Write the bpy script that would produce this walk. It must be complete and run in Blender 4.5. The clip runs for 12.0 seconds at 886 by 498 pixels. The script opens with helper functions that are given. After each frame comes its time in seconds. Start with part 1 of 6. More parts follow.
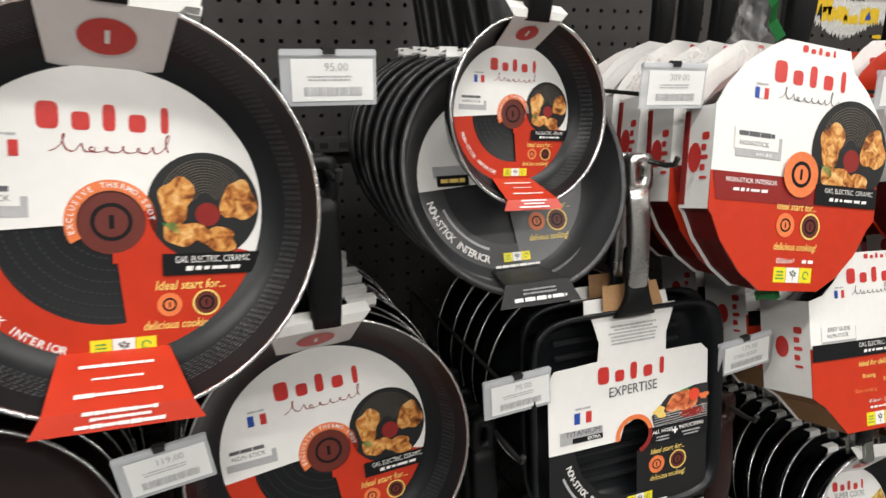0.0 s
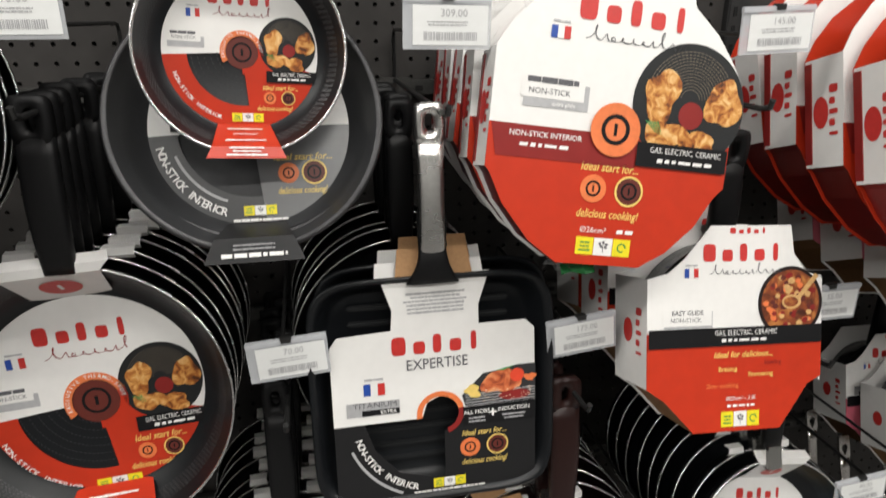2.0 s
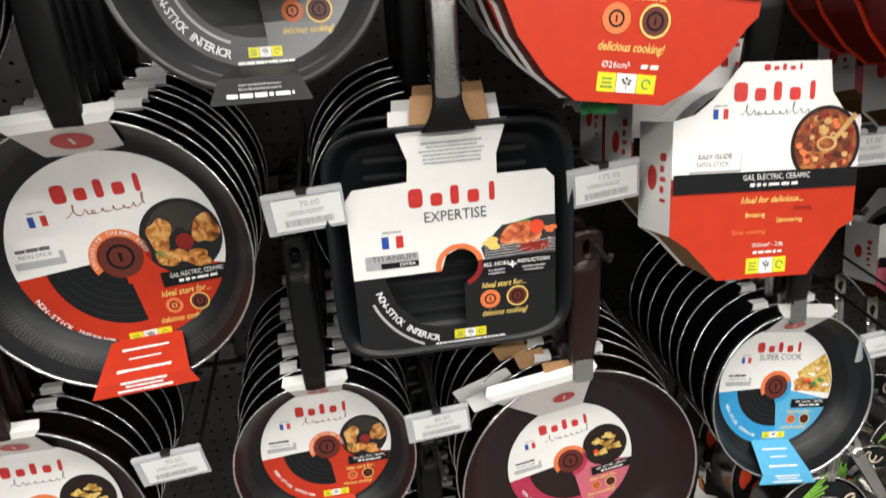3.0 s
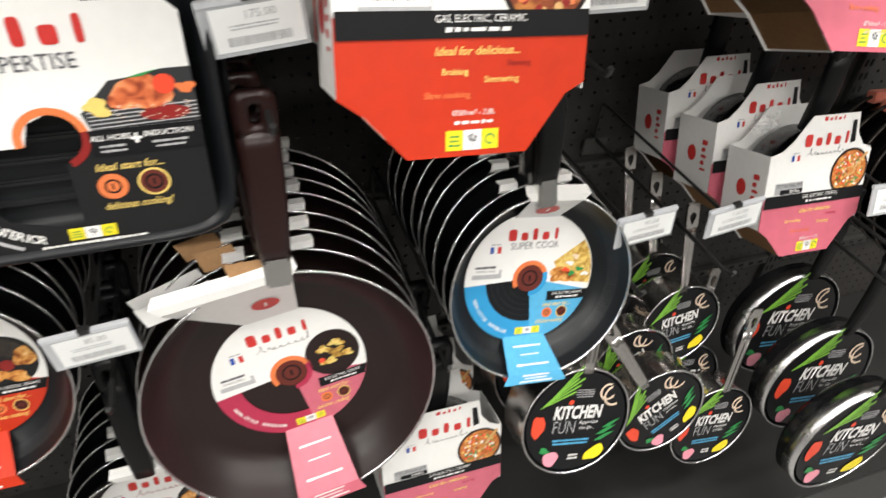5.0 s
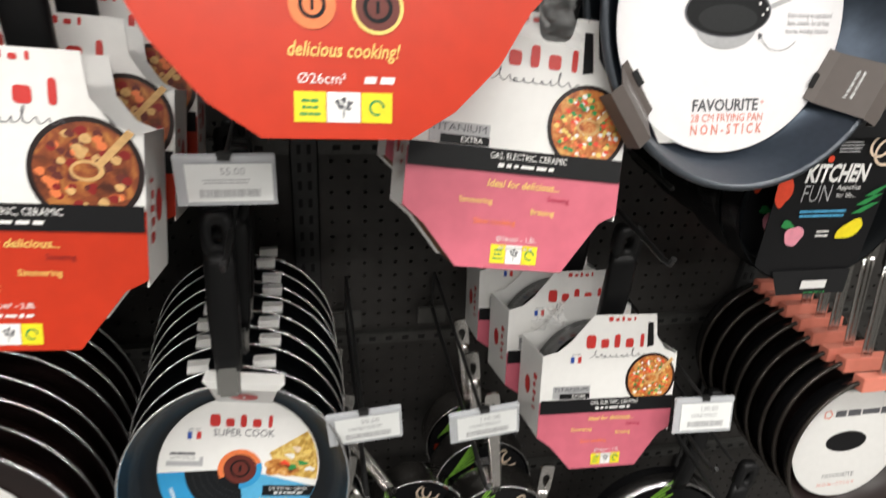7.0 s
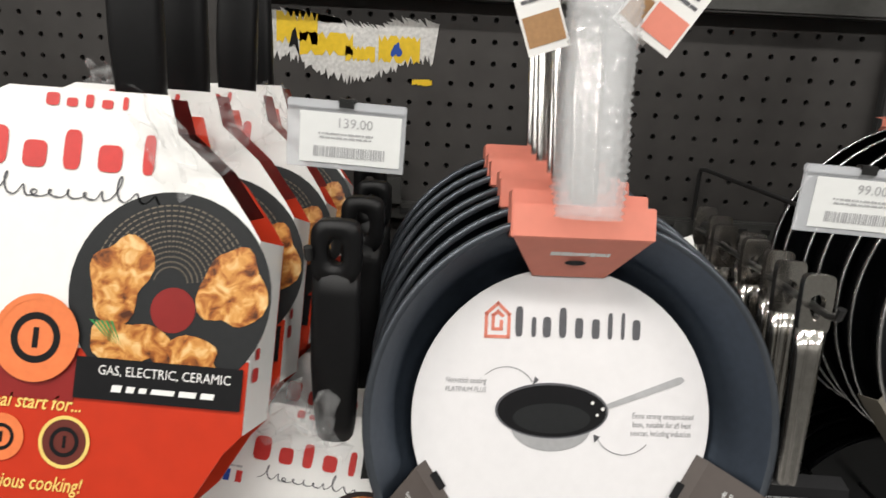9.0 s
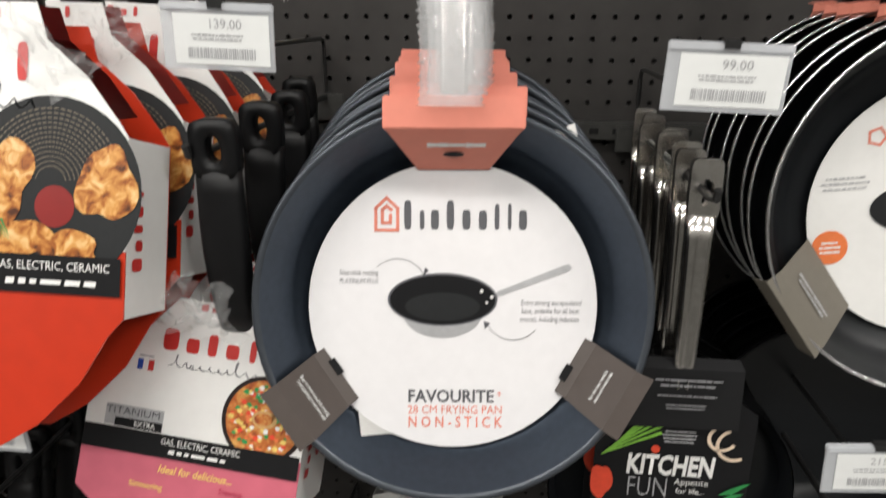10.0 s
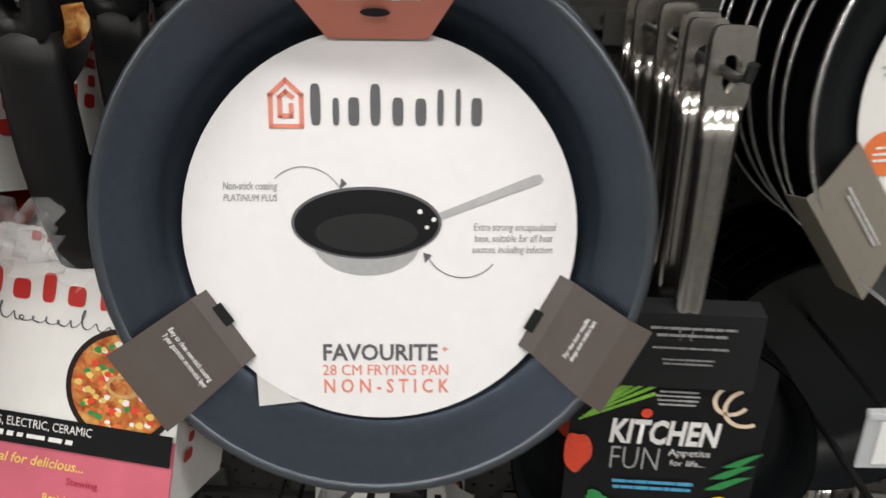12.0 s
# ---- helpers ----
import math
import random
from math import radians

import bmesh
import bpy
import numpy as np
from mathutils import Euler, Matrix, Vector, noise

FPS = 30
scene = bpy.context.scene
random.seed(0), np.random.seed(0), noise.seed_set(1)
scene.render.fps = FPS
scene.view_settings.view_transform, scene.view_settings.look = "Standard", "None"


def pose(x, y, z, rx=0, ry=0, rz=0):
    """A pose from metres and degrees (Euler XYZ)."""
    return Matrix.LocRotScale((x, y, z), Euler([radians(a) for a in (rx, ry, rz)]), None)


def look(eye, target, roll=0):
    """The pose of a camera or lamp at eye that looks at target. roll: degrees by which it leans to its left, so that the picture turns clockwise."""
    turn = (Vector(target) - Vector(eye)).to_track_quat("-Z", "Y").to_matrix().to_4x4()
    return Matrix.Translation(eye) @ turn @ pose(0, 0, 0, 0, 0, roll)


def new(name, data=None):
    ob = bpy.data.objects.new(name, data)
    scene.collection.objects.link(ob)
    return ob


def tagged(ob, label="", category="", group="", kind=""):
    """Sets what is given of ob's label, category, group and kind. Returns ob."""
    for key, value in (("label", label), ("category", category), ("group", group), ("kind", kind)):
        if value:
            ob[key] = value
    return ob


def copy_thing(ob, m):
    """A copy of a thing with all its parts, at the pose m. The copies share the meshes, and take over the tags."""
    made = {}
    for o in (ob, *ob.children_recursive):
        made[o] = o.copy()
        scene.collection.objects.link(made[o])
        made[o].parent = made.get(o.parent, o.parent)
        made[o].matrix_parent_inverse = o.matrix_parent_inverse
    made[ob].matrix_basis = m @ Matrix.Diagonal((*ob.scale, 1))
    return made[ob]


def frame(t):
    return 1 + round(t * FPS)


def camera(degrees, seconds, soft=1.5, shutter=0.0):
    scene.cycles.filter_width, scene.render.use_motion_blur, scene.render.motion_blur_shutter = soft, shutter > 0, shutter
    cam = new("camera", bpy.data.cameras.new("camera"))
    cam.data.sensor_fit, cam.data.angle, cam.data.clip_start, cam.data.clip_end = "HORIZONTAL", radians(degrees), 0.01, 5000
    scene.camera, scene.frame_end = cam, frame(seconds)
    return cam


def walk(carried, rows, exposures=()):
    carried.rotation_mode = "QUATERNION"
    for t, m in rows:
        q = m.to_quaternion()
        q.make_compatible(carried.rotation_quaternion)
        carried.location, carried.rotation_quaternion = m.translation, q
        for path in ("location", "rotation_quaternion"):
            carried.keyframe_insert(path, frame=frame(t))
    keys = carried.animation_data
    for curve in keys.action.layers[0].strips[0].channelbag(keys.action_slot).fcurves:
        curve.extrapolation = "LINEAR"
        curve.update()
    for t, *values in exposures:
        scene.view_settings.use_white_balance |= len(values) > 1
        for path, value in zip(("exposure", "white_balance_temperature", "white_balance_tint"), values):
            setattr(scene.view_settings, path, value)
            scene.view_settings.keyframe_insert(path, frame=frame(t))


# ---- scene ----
cam = camera(67.4, 12.0, 1.5, 0.3)
PATH = [
    (0, (0.037, -0.949, 1.576), (0.727, 0.835, 0.99), 0.4),
    (0.5, (0.138, -0.921, 1.57), (0.813, 0.868, 0.984), -0.6),
    (1, (0.269, -0.945, 1.568), (0.813, 0.891, 0.989), 1.1),
    (1.5, (0.365, -0.979, 1.563), (0.797, 0.888, 0.992), 1.4),
    (2, (0.387, -0.997, 1.55), (0.766, 0.844, 0.868), -0.0),
    (2.5, (0.388, -1.001, 1.525), (0.715, 0.778, 0.671), -1.4),
    (3, (0.396, -1.004, 1.498), (0.666, 0.727, 0.535), -2.4),
    (3.2, (0.406, -1.006, 1.49), (0.669, 0.681, 0.448), -3.2),
    (4.8, (0.573, -0.918, 1.409), (1.098, 0.511, 0.112), 2.2),
    (5, (0.643, -0.895, 1.407), (1.201, 0.535, 0.126), 4.0),
    (5.5, (0.763, -0.887, 1.415), (1.263, 0.592, 0.164), 3.0),
    (6, (0.913, -0.924, 1.426), (1.231, 0.643, 0.224), 3.8),
    (6.5, (1.003, -0.952, 1.438), (1.287, 0.667, 0.298), 3.5),
    (6.8, (1.042, -0.928, 1.453), (1.401, 0.726, 0.389), 4.3),
    (7, (1.066, -0.907, 1.456), (1.458, 0.78, 0.456), 4.5),
    (7.3, (1.121, -0.863, 1.477), (1.504, 0.87, 0.555), 5.3),
    (7.5, (1.154, -0.847, 1.492), (1.51, 0.917, 0.62), 5.1),
    (7.7, (1.183, -0.835, 1.511), (1.509, 0.965, 0.701), 4.3),
    (9.3, (1.402, -0.831, 1.616), (1.301, 1.102, 1.115), 3.1),
    (9.5, (1.435, -0.838, 1.614), (1.347, 1.087, 1.078), 2.6),
    (10, (1.477, -0.85, 1.585), (1.297, 1.02, 0.898), 0.1),
    (10.5, (1.47, -0.768, 1.53), (1.219, 1.001, 0.633), -0.2),
    (11, (1.462, -0.695, 1.501), (1.229, 1.041, 0.535), -0.1),
    (11.5, (1.469, -0.672, 1.505), (1.258, 1.097, 0.596), 0.0),
    (12, (1.498, -0.718, 1.519), (1.382, 1.08, 0.652), 0.7),
]
walk(cam, [(t, look(eye, target, roll)) for t, eye, target, roll in PATH],
     ((0, 0.0), (1, -0.12), (2, -0.1), (2.5, 0.12), (3, 0.2), (5, 0.38), (5.5, 0.42), (6, 0.5), (6.5, 0.52), (7, 0.14), (7.5, -0.1), (9.5, -0.12), (10.5, -0.12), (11, -0.22), (12, -0.18)))

# ---- world, lamps ----
world = bpy.data.worlds.new("world")
scene.world = world
world.use_nodes = True
world.node_tree.nodes["Background"].inputs[0].default_value = (0.9, 0.95, 1.0, 1)
world.node_tree.nodes["Background"].inputs[1].default_value = 0.01


def ceiling_lamp(x, y, z, w, l, power):
    d = bpy.data.lights.new("ceiling_lamp", "AREA")
    d.shape, d.size, d.size_y, d.energy, d.color = "RECTANGLE", w, l, power, (1.0, 0.97, 0.92)
    ob = new("ceiling_lamp", d)
    ob.location = (x, y, z)
    return ob


for lx, ly, lw, ll, lp in ((-1.5, -1.15, 1.8, 0.14, 34), (0.9, -1.15, 1.8, 0.14, 32), (3.3, -1.15, 1.8, 0.14, 34),
                           (-1.5, -2.7, 1.8, 0.14, 52), (0.9, -2.7, 1.8, 0.14, 46), (3.3, -2.7, 1.8, 0.14, 52)):
    ceiling_lamp(lx, ly, 3.02, lw, ll, lp)


# ---- materials ----
def mk(name, col, rough=0.5, metal=0.0, var=0.12, scale=40.0, bump=0.0, bscale=300.0, spec=0.5, trans=0.0, alpha=1.0):
    """A surface with colour variation at two scales and fine relief."""
    m = bpy.data.materials.new(name)
    m.use_nodes = True
    nt = m.node_tree
    b = nt.nodes["Principled BSDF"]
    b.inputs["Roughness"].default_value, b.inputs["Metallic"].default_value = rough, metal
    b.inputs["Specular IOR Level"].default_value = spec
    b.inputs["Transmission Weight"].default_value, b.inputs["Alpha"].default_value = trans, alpha
    tc = nt.nodes.new("ShaderNodeTexCoord")
    n1, n2 = nt.nodes.new("ShaderNodeTexNoise"), nt.nodes.new("ShaderNodeTexNoise")
    n1.inputs["Scale"].default_value, n2.inputs["Scale"].default_value = scale * 0.2, scale * 4
    n1.inputs["Detail"].default_value = 4
    add = nt.nodes.new("ShaderNodeMath")
    add.operation = "ADD"
    nt.links.new(tc.outputs["Object"], n1.inputs["Vector"])
    nt.links.new(tc.outputs["Object"], n2.inputs["Vector"])
    nt.links.new(n1.outputs["Fac"], add.inputs[0])
    nt.links.new(n2.outputs["Fac"], add.inputs[1])
    mr = nt.nodes.new("ShaderNodeMapRange")
    mr.inputs["From Min"].default_value, mr.inputs["From Max"].default_value = 0.6, 1.4
    mr.inputs["To Min"].default_value, mr.inputs["To Max"].default_value = 1 - var, 1 + var
    nt.links.new(add.outputs[0], mr.inputs["Value"])
    mul = nt.nodes.new("ShaderNodeVectorMath")
    mul.operation = "SCALE"
    mul.inputs[0].default_value = col
    nt.links.new(mr.outputs[0], mul.inputs["Scale"])
    nt.links.new(mul.outputs[0], b.inputs["Base Color"])
    rr = nt.nodes.new("ShaderNodeMapRange")
    rr.inputs["To Min"].default_value, rr.inputs["To Max"].default_value = max(0.02, rough - 0.08), min(1, rough + 0.08)
    nt.links.new(n1.outputs["Fac"], rr.inputs["Value"])
    nt.links.new(rr.outputs[0], b.inputs["Roughness"])
    if bump:
        n3 = nt.nodes.new("ShaderNodeTexNoise")
        n3.inputs["Scale"].default_value = bscale
        nt.links.new(tc.outputs["Object"], n3.inputs["Vector"])
        bp = nt.nodes.new("ShaderNodeBump")
        bp.inputs["Strength"].default_value, bp.inputs["Distance"].default_value = bump, 0.002
        nt.links.new(n3.outputs["Fac"], bp.inputs["Height"])
        nt.links.new(bp.outputs[0], b.inputs["Normal"])
    return m


def mk_food(name, stops, scale):
    """Mottled colours of printed food."""
    m = mk(name, (1, 1, 1), 0.35)
    nt = m.node_tree
    b = nt.nodes["Principled BSDF"]
    tc, n = nt.nodes.new("ShaderNodeTexCoord"), nt.nodes.new("ShaderNodeTexNoise")
    n.inputs["Scale"].default_value, n.inputs["Detail"].default_value, n.inputs["Distortion"].default_value = scale, 6, 0.8
    r = nt.nodes.new("ShaderNodeValToRGB")
    e = r.color_ramp.elements
    while len(e) < len(stops):
        e.new(0.5)
    for el, (p, c) in zip(e, stops):
        el.position, el.color = p, (*c, 1)
    nt.links.new(tc.outputs["Object"], n.inputs["Vector"])
    nt.links.new(n.outputs["Fac"], r.inputs["Fac"])
    nt.links.new(r.outputs[0], b.inputs["Base Color"])
    return m


M = {
    "peg": mk("painted_steel_board", (0.042, 0.039, 0.037), 0.5, 0, 0.22, 8, 0.05, 900, 0.35),
    # near black, painted in for the dark inside holes and slots
    "void": mk("opening_dark", (0.008, 0.008, 0.008), 0.9),
    "rail": mk("grey_steel_rail", (0.075, 0.074, 0.07), 0.4, 0.4, 0.2, 30),
    "post": mk("dark_steel_post", (0.04, 0.04, 0.04), 0.45, 0.2, 0.2, 30),
    "floor": mk("grey_floor_tile", (0.22, 0.216, 0.21), 0.35, 0, 0.1, 6, 0.05, 200),
    "deck": mk("shade_dark_deck", (0.022, 0.022, 0.021), 0.4, 0, 0.12, 8, 0.05, 300),
    "plaster": mk("plain_plaster", (0.14, 0.14, 0.135), 0.8, 0, 0.06, 4),
    "ceil": mk("ceiling_paint", (0.25, 0.25, 0.25), 0.9, 0, 0.04, 4),
    "hook": mk("dark_wire", (0.05, 0.05, 0.05), 0.35, 0.7, 0.2, 60),
    "chrome": mk("polished_steel", (0.8, 0.79, 0.77), 0.27, 1, 0.08, 50),
    "steelh": mk("brushed_steel", (0.6, 0.58, 0.56), 0.22, 1, 0.1, 50),
    "dsteel": mk("dull_steel", (0.7, 0.67, 0.63), 0.2, 1, 0.2, 60, 0.03, 60),
    "rim": mk("bare_aluminium_edge", (0.8, 0.79, 0.79), 0.25, 1, 0.2, 120, 0.25, 700),
    "coat": mk("black_coating", (0.007, 0.008, 0.0095), 0.36, 0, 0.15, 60, 0.04, 1500, 0.32),
    "coatin": mk("ringed_black_coating", (0.012, 0.013, 0.014), 0.5, 0, 0.15, 60, 0.1, 1200, 0.35),
    "dots": mk("embossed_dots", (0.035, 0.036, 0.038), 0.4),
    "greycoat": mk("dark_grey_coating", (0.026, 0.027, 0.029), 0.45, 0, 0.15, 60, 0.06, 1500),
    "bluecoat": mk("blue_grey_coating", (0.05, 0.064, 0.086), 0.33, 0.8, 0.12, 40, 0.06, 1400, 0.6),
    "browncoat": mk("brown_coating", (0.017, 0.0095, 0.009), 0.36, 0, 0.15, 60, 0.05, 1500, 0.4),
    "outside": mk("black_lacquer", (0.008, 0.008, 0.009), 0.18, 0, 0.1, 40),
    "brownlac": mk("brown_lacquer", (0.03, 0.014, 0.012), 0.16, 0, 0.1, 40),
    "bake": mk("black_plastic", (0.007, 0.007, 0.0075), 0.42, 0, 0.15, 60, 0.05, 900, 0.22),
    "bakeb": mk("brown_plastic", (0.022, 0.009, 0.008), 0.3, 0, 0.15, 60, 0, 300, 0.28),
    "white": mk("white_card", (0.8, 0.79, 0.77), 0.38, 0, 0.03, 25, 0.02, 500),
    "fwhite": mk("cool_white_card", (0.79, 0.775, 0.785), 0.4, 0, 0.03, 25, 0.02, 500),
    "red": mk("red_print", (0.49, 0.032, 0.010), 0.32, 0, 0.1, 15),
    "dred": mk("dark_red_print", (0.24, 0.018, 0.016), 0.32, 0, 0.1, 15),
    "logo": mk("logo_red", (0.55, 0.035, 0.03), 0.4),
    "orange": mk("orange_print", (0.75, 0.19, 0.06), 0.4),
    "spot": mk("red_brown_spot", (0.12, 0.02, 0.013), 0.45),
    "yellow": mk("yellow_print", (0.78, 0.66, 0.02), 0.4),
    "gold": mk("pale_yellow_print", (0.8, 0.58, 0.16), 0.4),
    "blackp": mk("black_print", (0.009, 0.009, 0.01), 0.4, 0, 0.12, 40, 0, 300, 0.22),
    "groove": mk("printed_groove", (0.13, 0.105, 0.075), 0.5),
    "ink": mk("grey_ink", (0.1, 0.1, 0.11), 0.5),
    "midink": mk("worn_grey_ink", (0.26, 0.26, 0.27), 0.5),
    "lightink": mk("light_grey_ink", (0.42, 0.42, 0.43), 0.5),
    "silver": mk("silver_print", (0.45, 0.45, 0.46), 0.35, 0.2),
    "pink": mk("pink_print", (0.56, 0.13, 0.18), 0.32, 0, 0.1, 15),
    "magenta": mk("magenta_print", (0.42, 0.03, 0.075), 0.32, 0, 0.1, 15),
    "blue": mk("blue_print", (0.03, 0.28, 0.55), 0.32, 0, 0.08, 15),
    "lblue": mk("light_blue_print", (0.09, 0.38, 0.62), 0.32),
    "navy": mk("blue_stripe", (0.02, 0.07, 0.35), 0.4),
    "salmon": mk("salmon_card", (0.74, 0.24, 0.17), 0.5, 0, 0.05, 25),
    "taupe": mk("taupe_card", (0.072, 0.057, 0.05), 0.5, 0, 0.08, 25),
    "olive": mk("olive_grey_card", (0.15, 0.135, 0.11), 0.5, 0, 0.08, 25),
    "taupelac": mk("dark_warm_lacquer", (0.035, 0.03, 0.027), 0.24, 0.2, 0.12, 40),
    "lipblue": mk("blue_grey_lip", (0.075, 0.085, 0.1), 0.32, 0.6, 0.1, 40),
    "lipgrey": mk("dark_grey_lip", (0.04, 0.04, 0.042), 0.35, 0.5, 0.1, 40),
    "lipbrown": mk("brown_grey_lip", (0.05, 0.042, 0.037), 0.24, 0.6, 0.1, 40),
    "gcard": mk("grey_card", (0.13, 0.132, 0.135), 0.3, 0, 0.08, 25),
    "dgcard": mk("dark_grey_card", (0.045, 0.046, 0.048), 0.3, 0, 0.08, 25),
    "dcard": mk("charcoal_card", (0.014, 0.014, 0.015), 0.4, 0, 0.08, 25, 0, 300, 0.25),
    "kraft": mk("brown_corrugated_card", (0.36, 0.2, 0.09), 0.8, 0, 0.15, 60, 0.1, 300),
    "green": mk("leek_green", (0.22, 0.5, 0.06), 0.4, 0, 0.25, 80),
    "dgreen": mk("leaf_green", (0.03, 0.26, 0.07), 0.4, 0, 0.2, 60),
    "veg_red": mk("pepper_red", (0.75, 0.07, 0.03), 0.4),
    "veg_yel": mk("pepper_yellow", (0.85, 0.7, 0.02), 0.4),
    "veg_pink": mk("radish_pink", (0.8, 0.3, 0.38), 0.4),
    "cream": mk("onion_cream", (0.78, 0.62, 0.47), 0.45),
    "paper": mk("label_paper", (0.78, 0.79, 0.78), 0.6, 0, 0.02),
    "torn": mk("torn_white_paper", (0.62, 0.61, 0.59), 0.7, 0, 0.3, 60, 0.2, 200),
    "sticker_y": mk("torn_yellow_sticker", (0.75, 0.5, 0.02), 0.45),
    "wood": mk("printed_wood", (0.6, 0.36, 0.14), 0.5, 0, 0.2, 60),
    "chicken": mk_food("printed_roast_chicken", ((0.32, (0.07, 0.018, 0.005)), (0.43, (0.36, 0.11, 0.02)), (0.55, (0.63, 0.3, 0.075)), (0.7, (0.8, 0.54, 0.25))), 100),
    "steak": mk_food("printed_steak", ((0.3, (0.2, 0.03, 0.015)), (0.5, (0.6, 0.14, 0.05)), (0.7, (0.8, 0.35, 0.15))), 90),
    "pasta": mk_food("printed_pasta", ((0.3, (0.2, 0.1, 0.02)), (0.45, (0.55, 0.32, 0.06)), (0.6, (0.8, 0.6, 0.2)), (0.75, (0.3, 0.35, 0.05))), 110),
    "stew": mk_food("printed_stew", ((0.3, (0.06, 0.015, 0.008)), (0.5, (0.25, 0.06, 0.02)), (0.7, (0.5, 0.2, 0.05))), 70),
    "soup": mk_food("printed_vegetable_soup", ((0.3, (0.2, 0.03, 0.01)), (0.5, (0.5, 0.14, 0.03)), (0.7, (0.65, 0.35, 0.1))), 150),
    "film": mk("clear_film", (0.9, 0.9, 0.9), 0.08, 0, 0.02, 30, 0.8, 70, 1.0, 0, 0.13),
    "bubble": mk("bubble_wrap", (0.85, 0.86, 0.87), 0.09, 0, 0.02, 30, 0.9, 160, 1.0, 0, 0.3),
    "plastic": mk("clear_tag_holder", (0.74, 0.76, 0.79), 0.1, 0, 0.02, 30, 0, 100, 0.7, 0, 0.5),
}


# ---- mesh helpers ----
def part(name, bm, material, parent, label="", smooth=False, m=None):
    """Links a bmesh as one mesh object under a thing or a part."""
    me = bpy.data.meshes.new(name)
    if m is not None:
        bm.transform(m)
    bm.to_mesh(me)
    bm.free()
    me.materials.append(material)
    if smooth:
        me.shade_smooth()
    ob = new(name, me)
    if parent is not None:
        ob.parent = parent
    if label:
        tagged(ob, label)
    return ob


def share(name, me, parent, m=None):
    """A further object on a mesh that exists."""
    ob = new(name, me)
    ob.parent = parent
    if m is not None:
        ob.matrix_basis = m
    return ob


def thing(name, label, category, group="", m=None):
    ob = new(name)
    ob.empty_display_size = 0.02
    tagged(ob, label, category, group)
    if m is not None:
        ob.matrix_basis = m
    return ob


def box(x0, x1, y0, y1, z0, z1, bevel=0.0, bm=None):
    bm = bm or bmesh.new()
    v = bmesh.ops.create_cube(bm, size=1)["verts"]
    for p in v:
        p.co = Vector(((x0 + x1) / 2 + p.co.x * (x1 - x0), (y0 + y1) / 2 + p.co.y * (y1 - y0), (z0 + z1) / 2 + p.co.z * (z1 - z0)))
    if bevel:
        es = list({e for p in v for e in p.link_edges})
        bmesh.ops.bevel(bm, geom=es, offset=bevel, segments=2, affect="EDGES")
    return bm


def lathe(profile, n=64):
    """Turns (radius, y) pairs about the y axis."""
    bm = bmesh.new()
    rings = []
    for r, y in profile:
        if r < 1e-5:
            rings.append([bm.verts.new((0, y, 0))])
        else:
            rings.append([bm.verts.new((r * math.cos(2 * math.pi * i / n), y, r * math.sin(2 * math.pi * i / n))) for i in range(n)])
    for a, b in zip(rings, rings[1:]):
        for i in range(n):
            j = (i + 1) % n
            q = [a[i % len(a)], a[j % len(a)], b[j % len(b)], b[i % len(b)]]
            q = list(dict.fromkeys(q))
            if len(q) > 2:
                bm.faces.new(q)
    bmesh.ops.recalc_face_normals(bm, faces=bm.faces)
    return bm


def tube(points, r, n=8, bm=None):
    """A round rod through points."""
    bm = bm or bmesh.new()
    pts = [Vector(p) for p in points]
    rings = []
    for i, p in enumerate(pts):
        d = (pts[min(i + 1, len(pts) - 1)] - pts[max(i - 1, 0)]).normalized()
        u = d.orthogonal().normalized() if abs(d.x) > 0.9 else d.cross(Vector((1, 0, 0))).normalized()
        w = d.cross(u)
        rings.append([bm.verts.new(p + r * (math.cos(2 * math.pi * k / n) * u + math.sin(2 * math.pi * k / n) * w)) for k in range(n)])
    for a, b in zip(rings, rings[1:]):
        for k in range(n):
            bm.faces.new((a[k], a[(k + 1) % n], b[(k + 1) % n], b[k]))
    bm.faces.new(rings[0][::-1])
    bm.faces.new(rings[-1])
    return bm


def sheet(pts, y=0.0, t=0.0, bm=None):
    """A flat polygon of (x, z) points that faces the aisle; t: its thickness."""
    bm = bm or bmesh.new()
    a = [bm.verts.new((x, y, z)) for x, z in pts]
    f = bm.faces.new(a)
    f.normal_update()
    if f.normal.y > 0:
        f.normal_flip()
    if t:
        g = bmesh.ops.extrude_face_region(bm, geom=[f])
        for v in g["geom"]:
            if isinstance(v, bmesh.types.BMVert):
                v.co.y -= t
        bmesh.ops.recalc_face_normals(bm, faces=bm.faces)
    return bm


def disc_pts(cx, cz, rx, rz=None, n=40, a0=0, a1=360):
    rz = rz or rx
    full = abs(a1 - a0) >= 360
    k = n if full else n + 1
    return [(cx + rx * math.cos(radians(a0 + (a1 - a0) * i / n)), cz + rz * math.sin(radians(a0 + (a1 - a0) * i / n))) for i in range(k)]


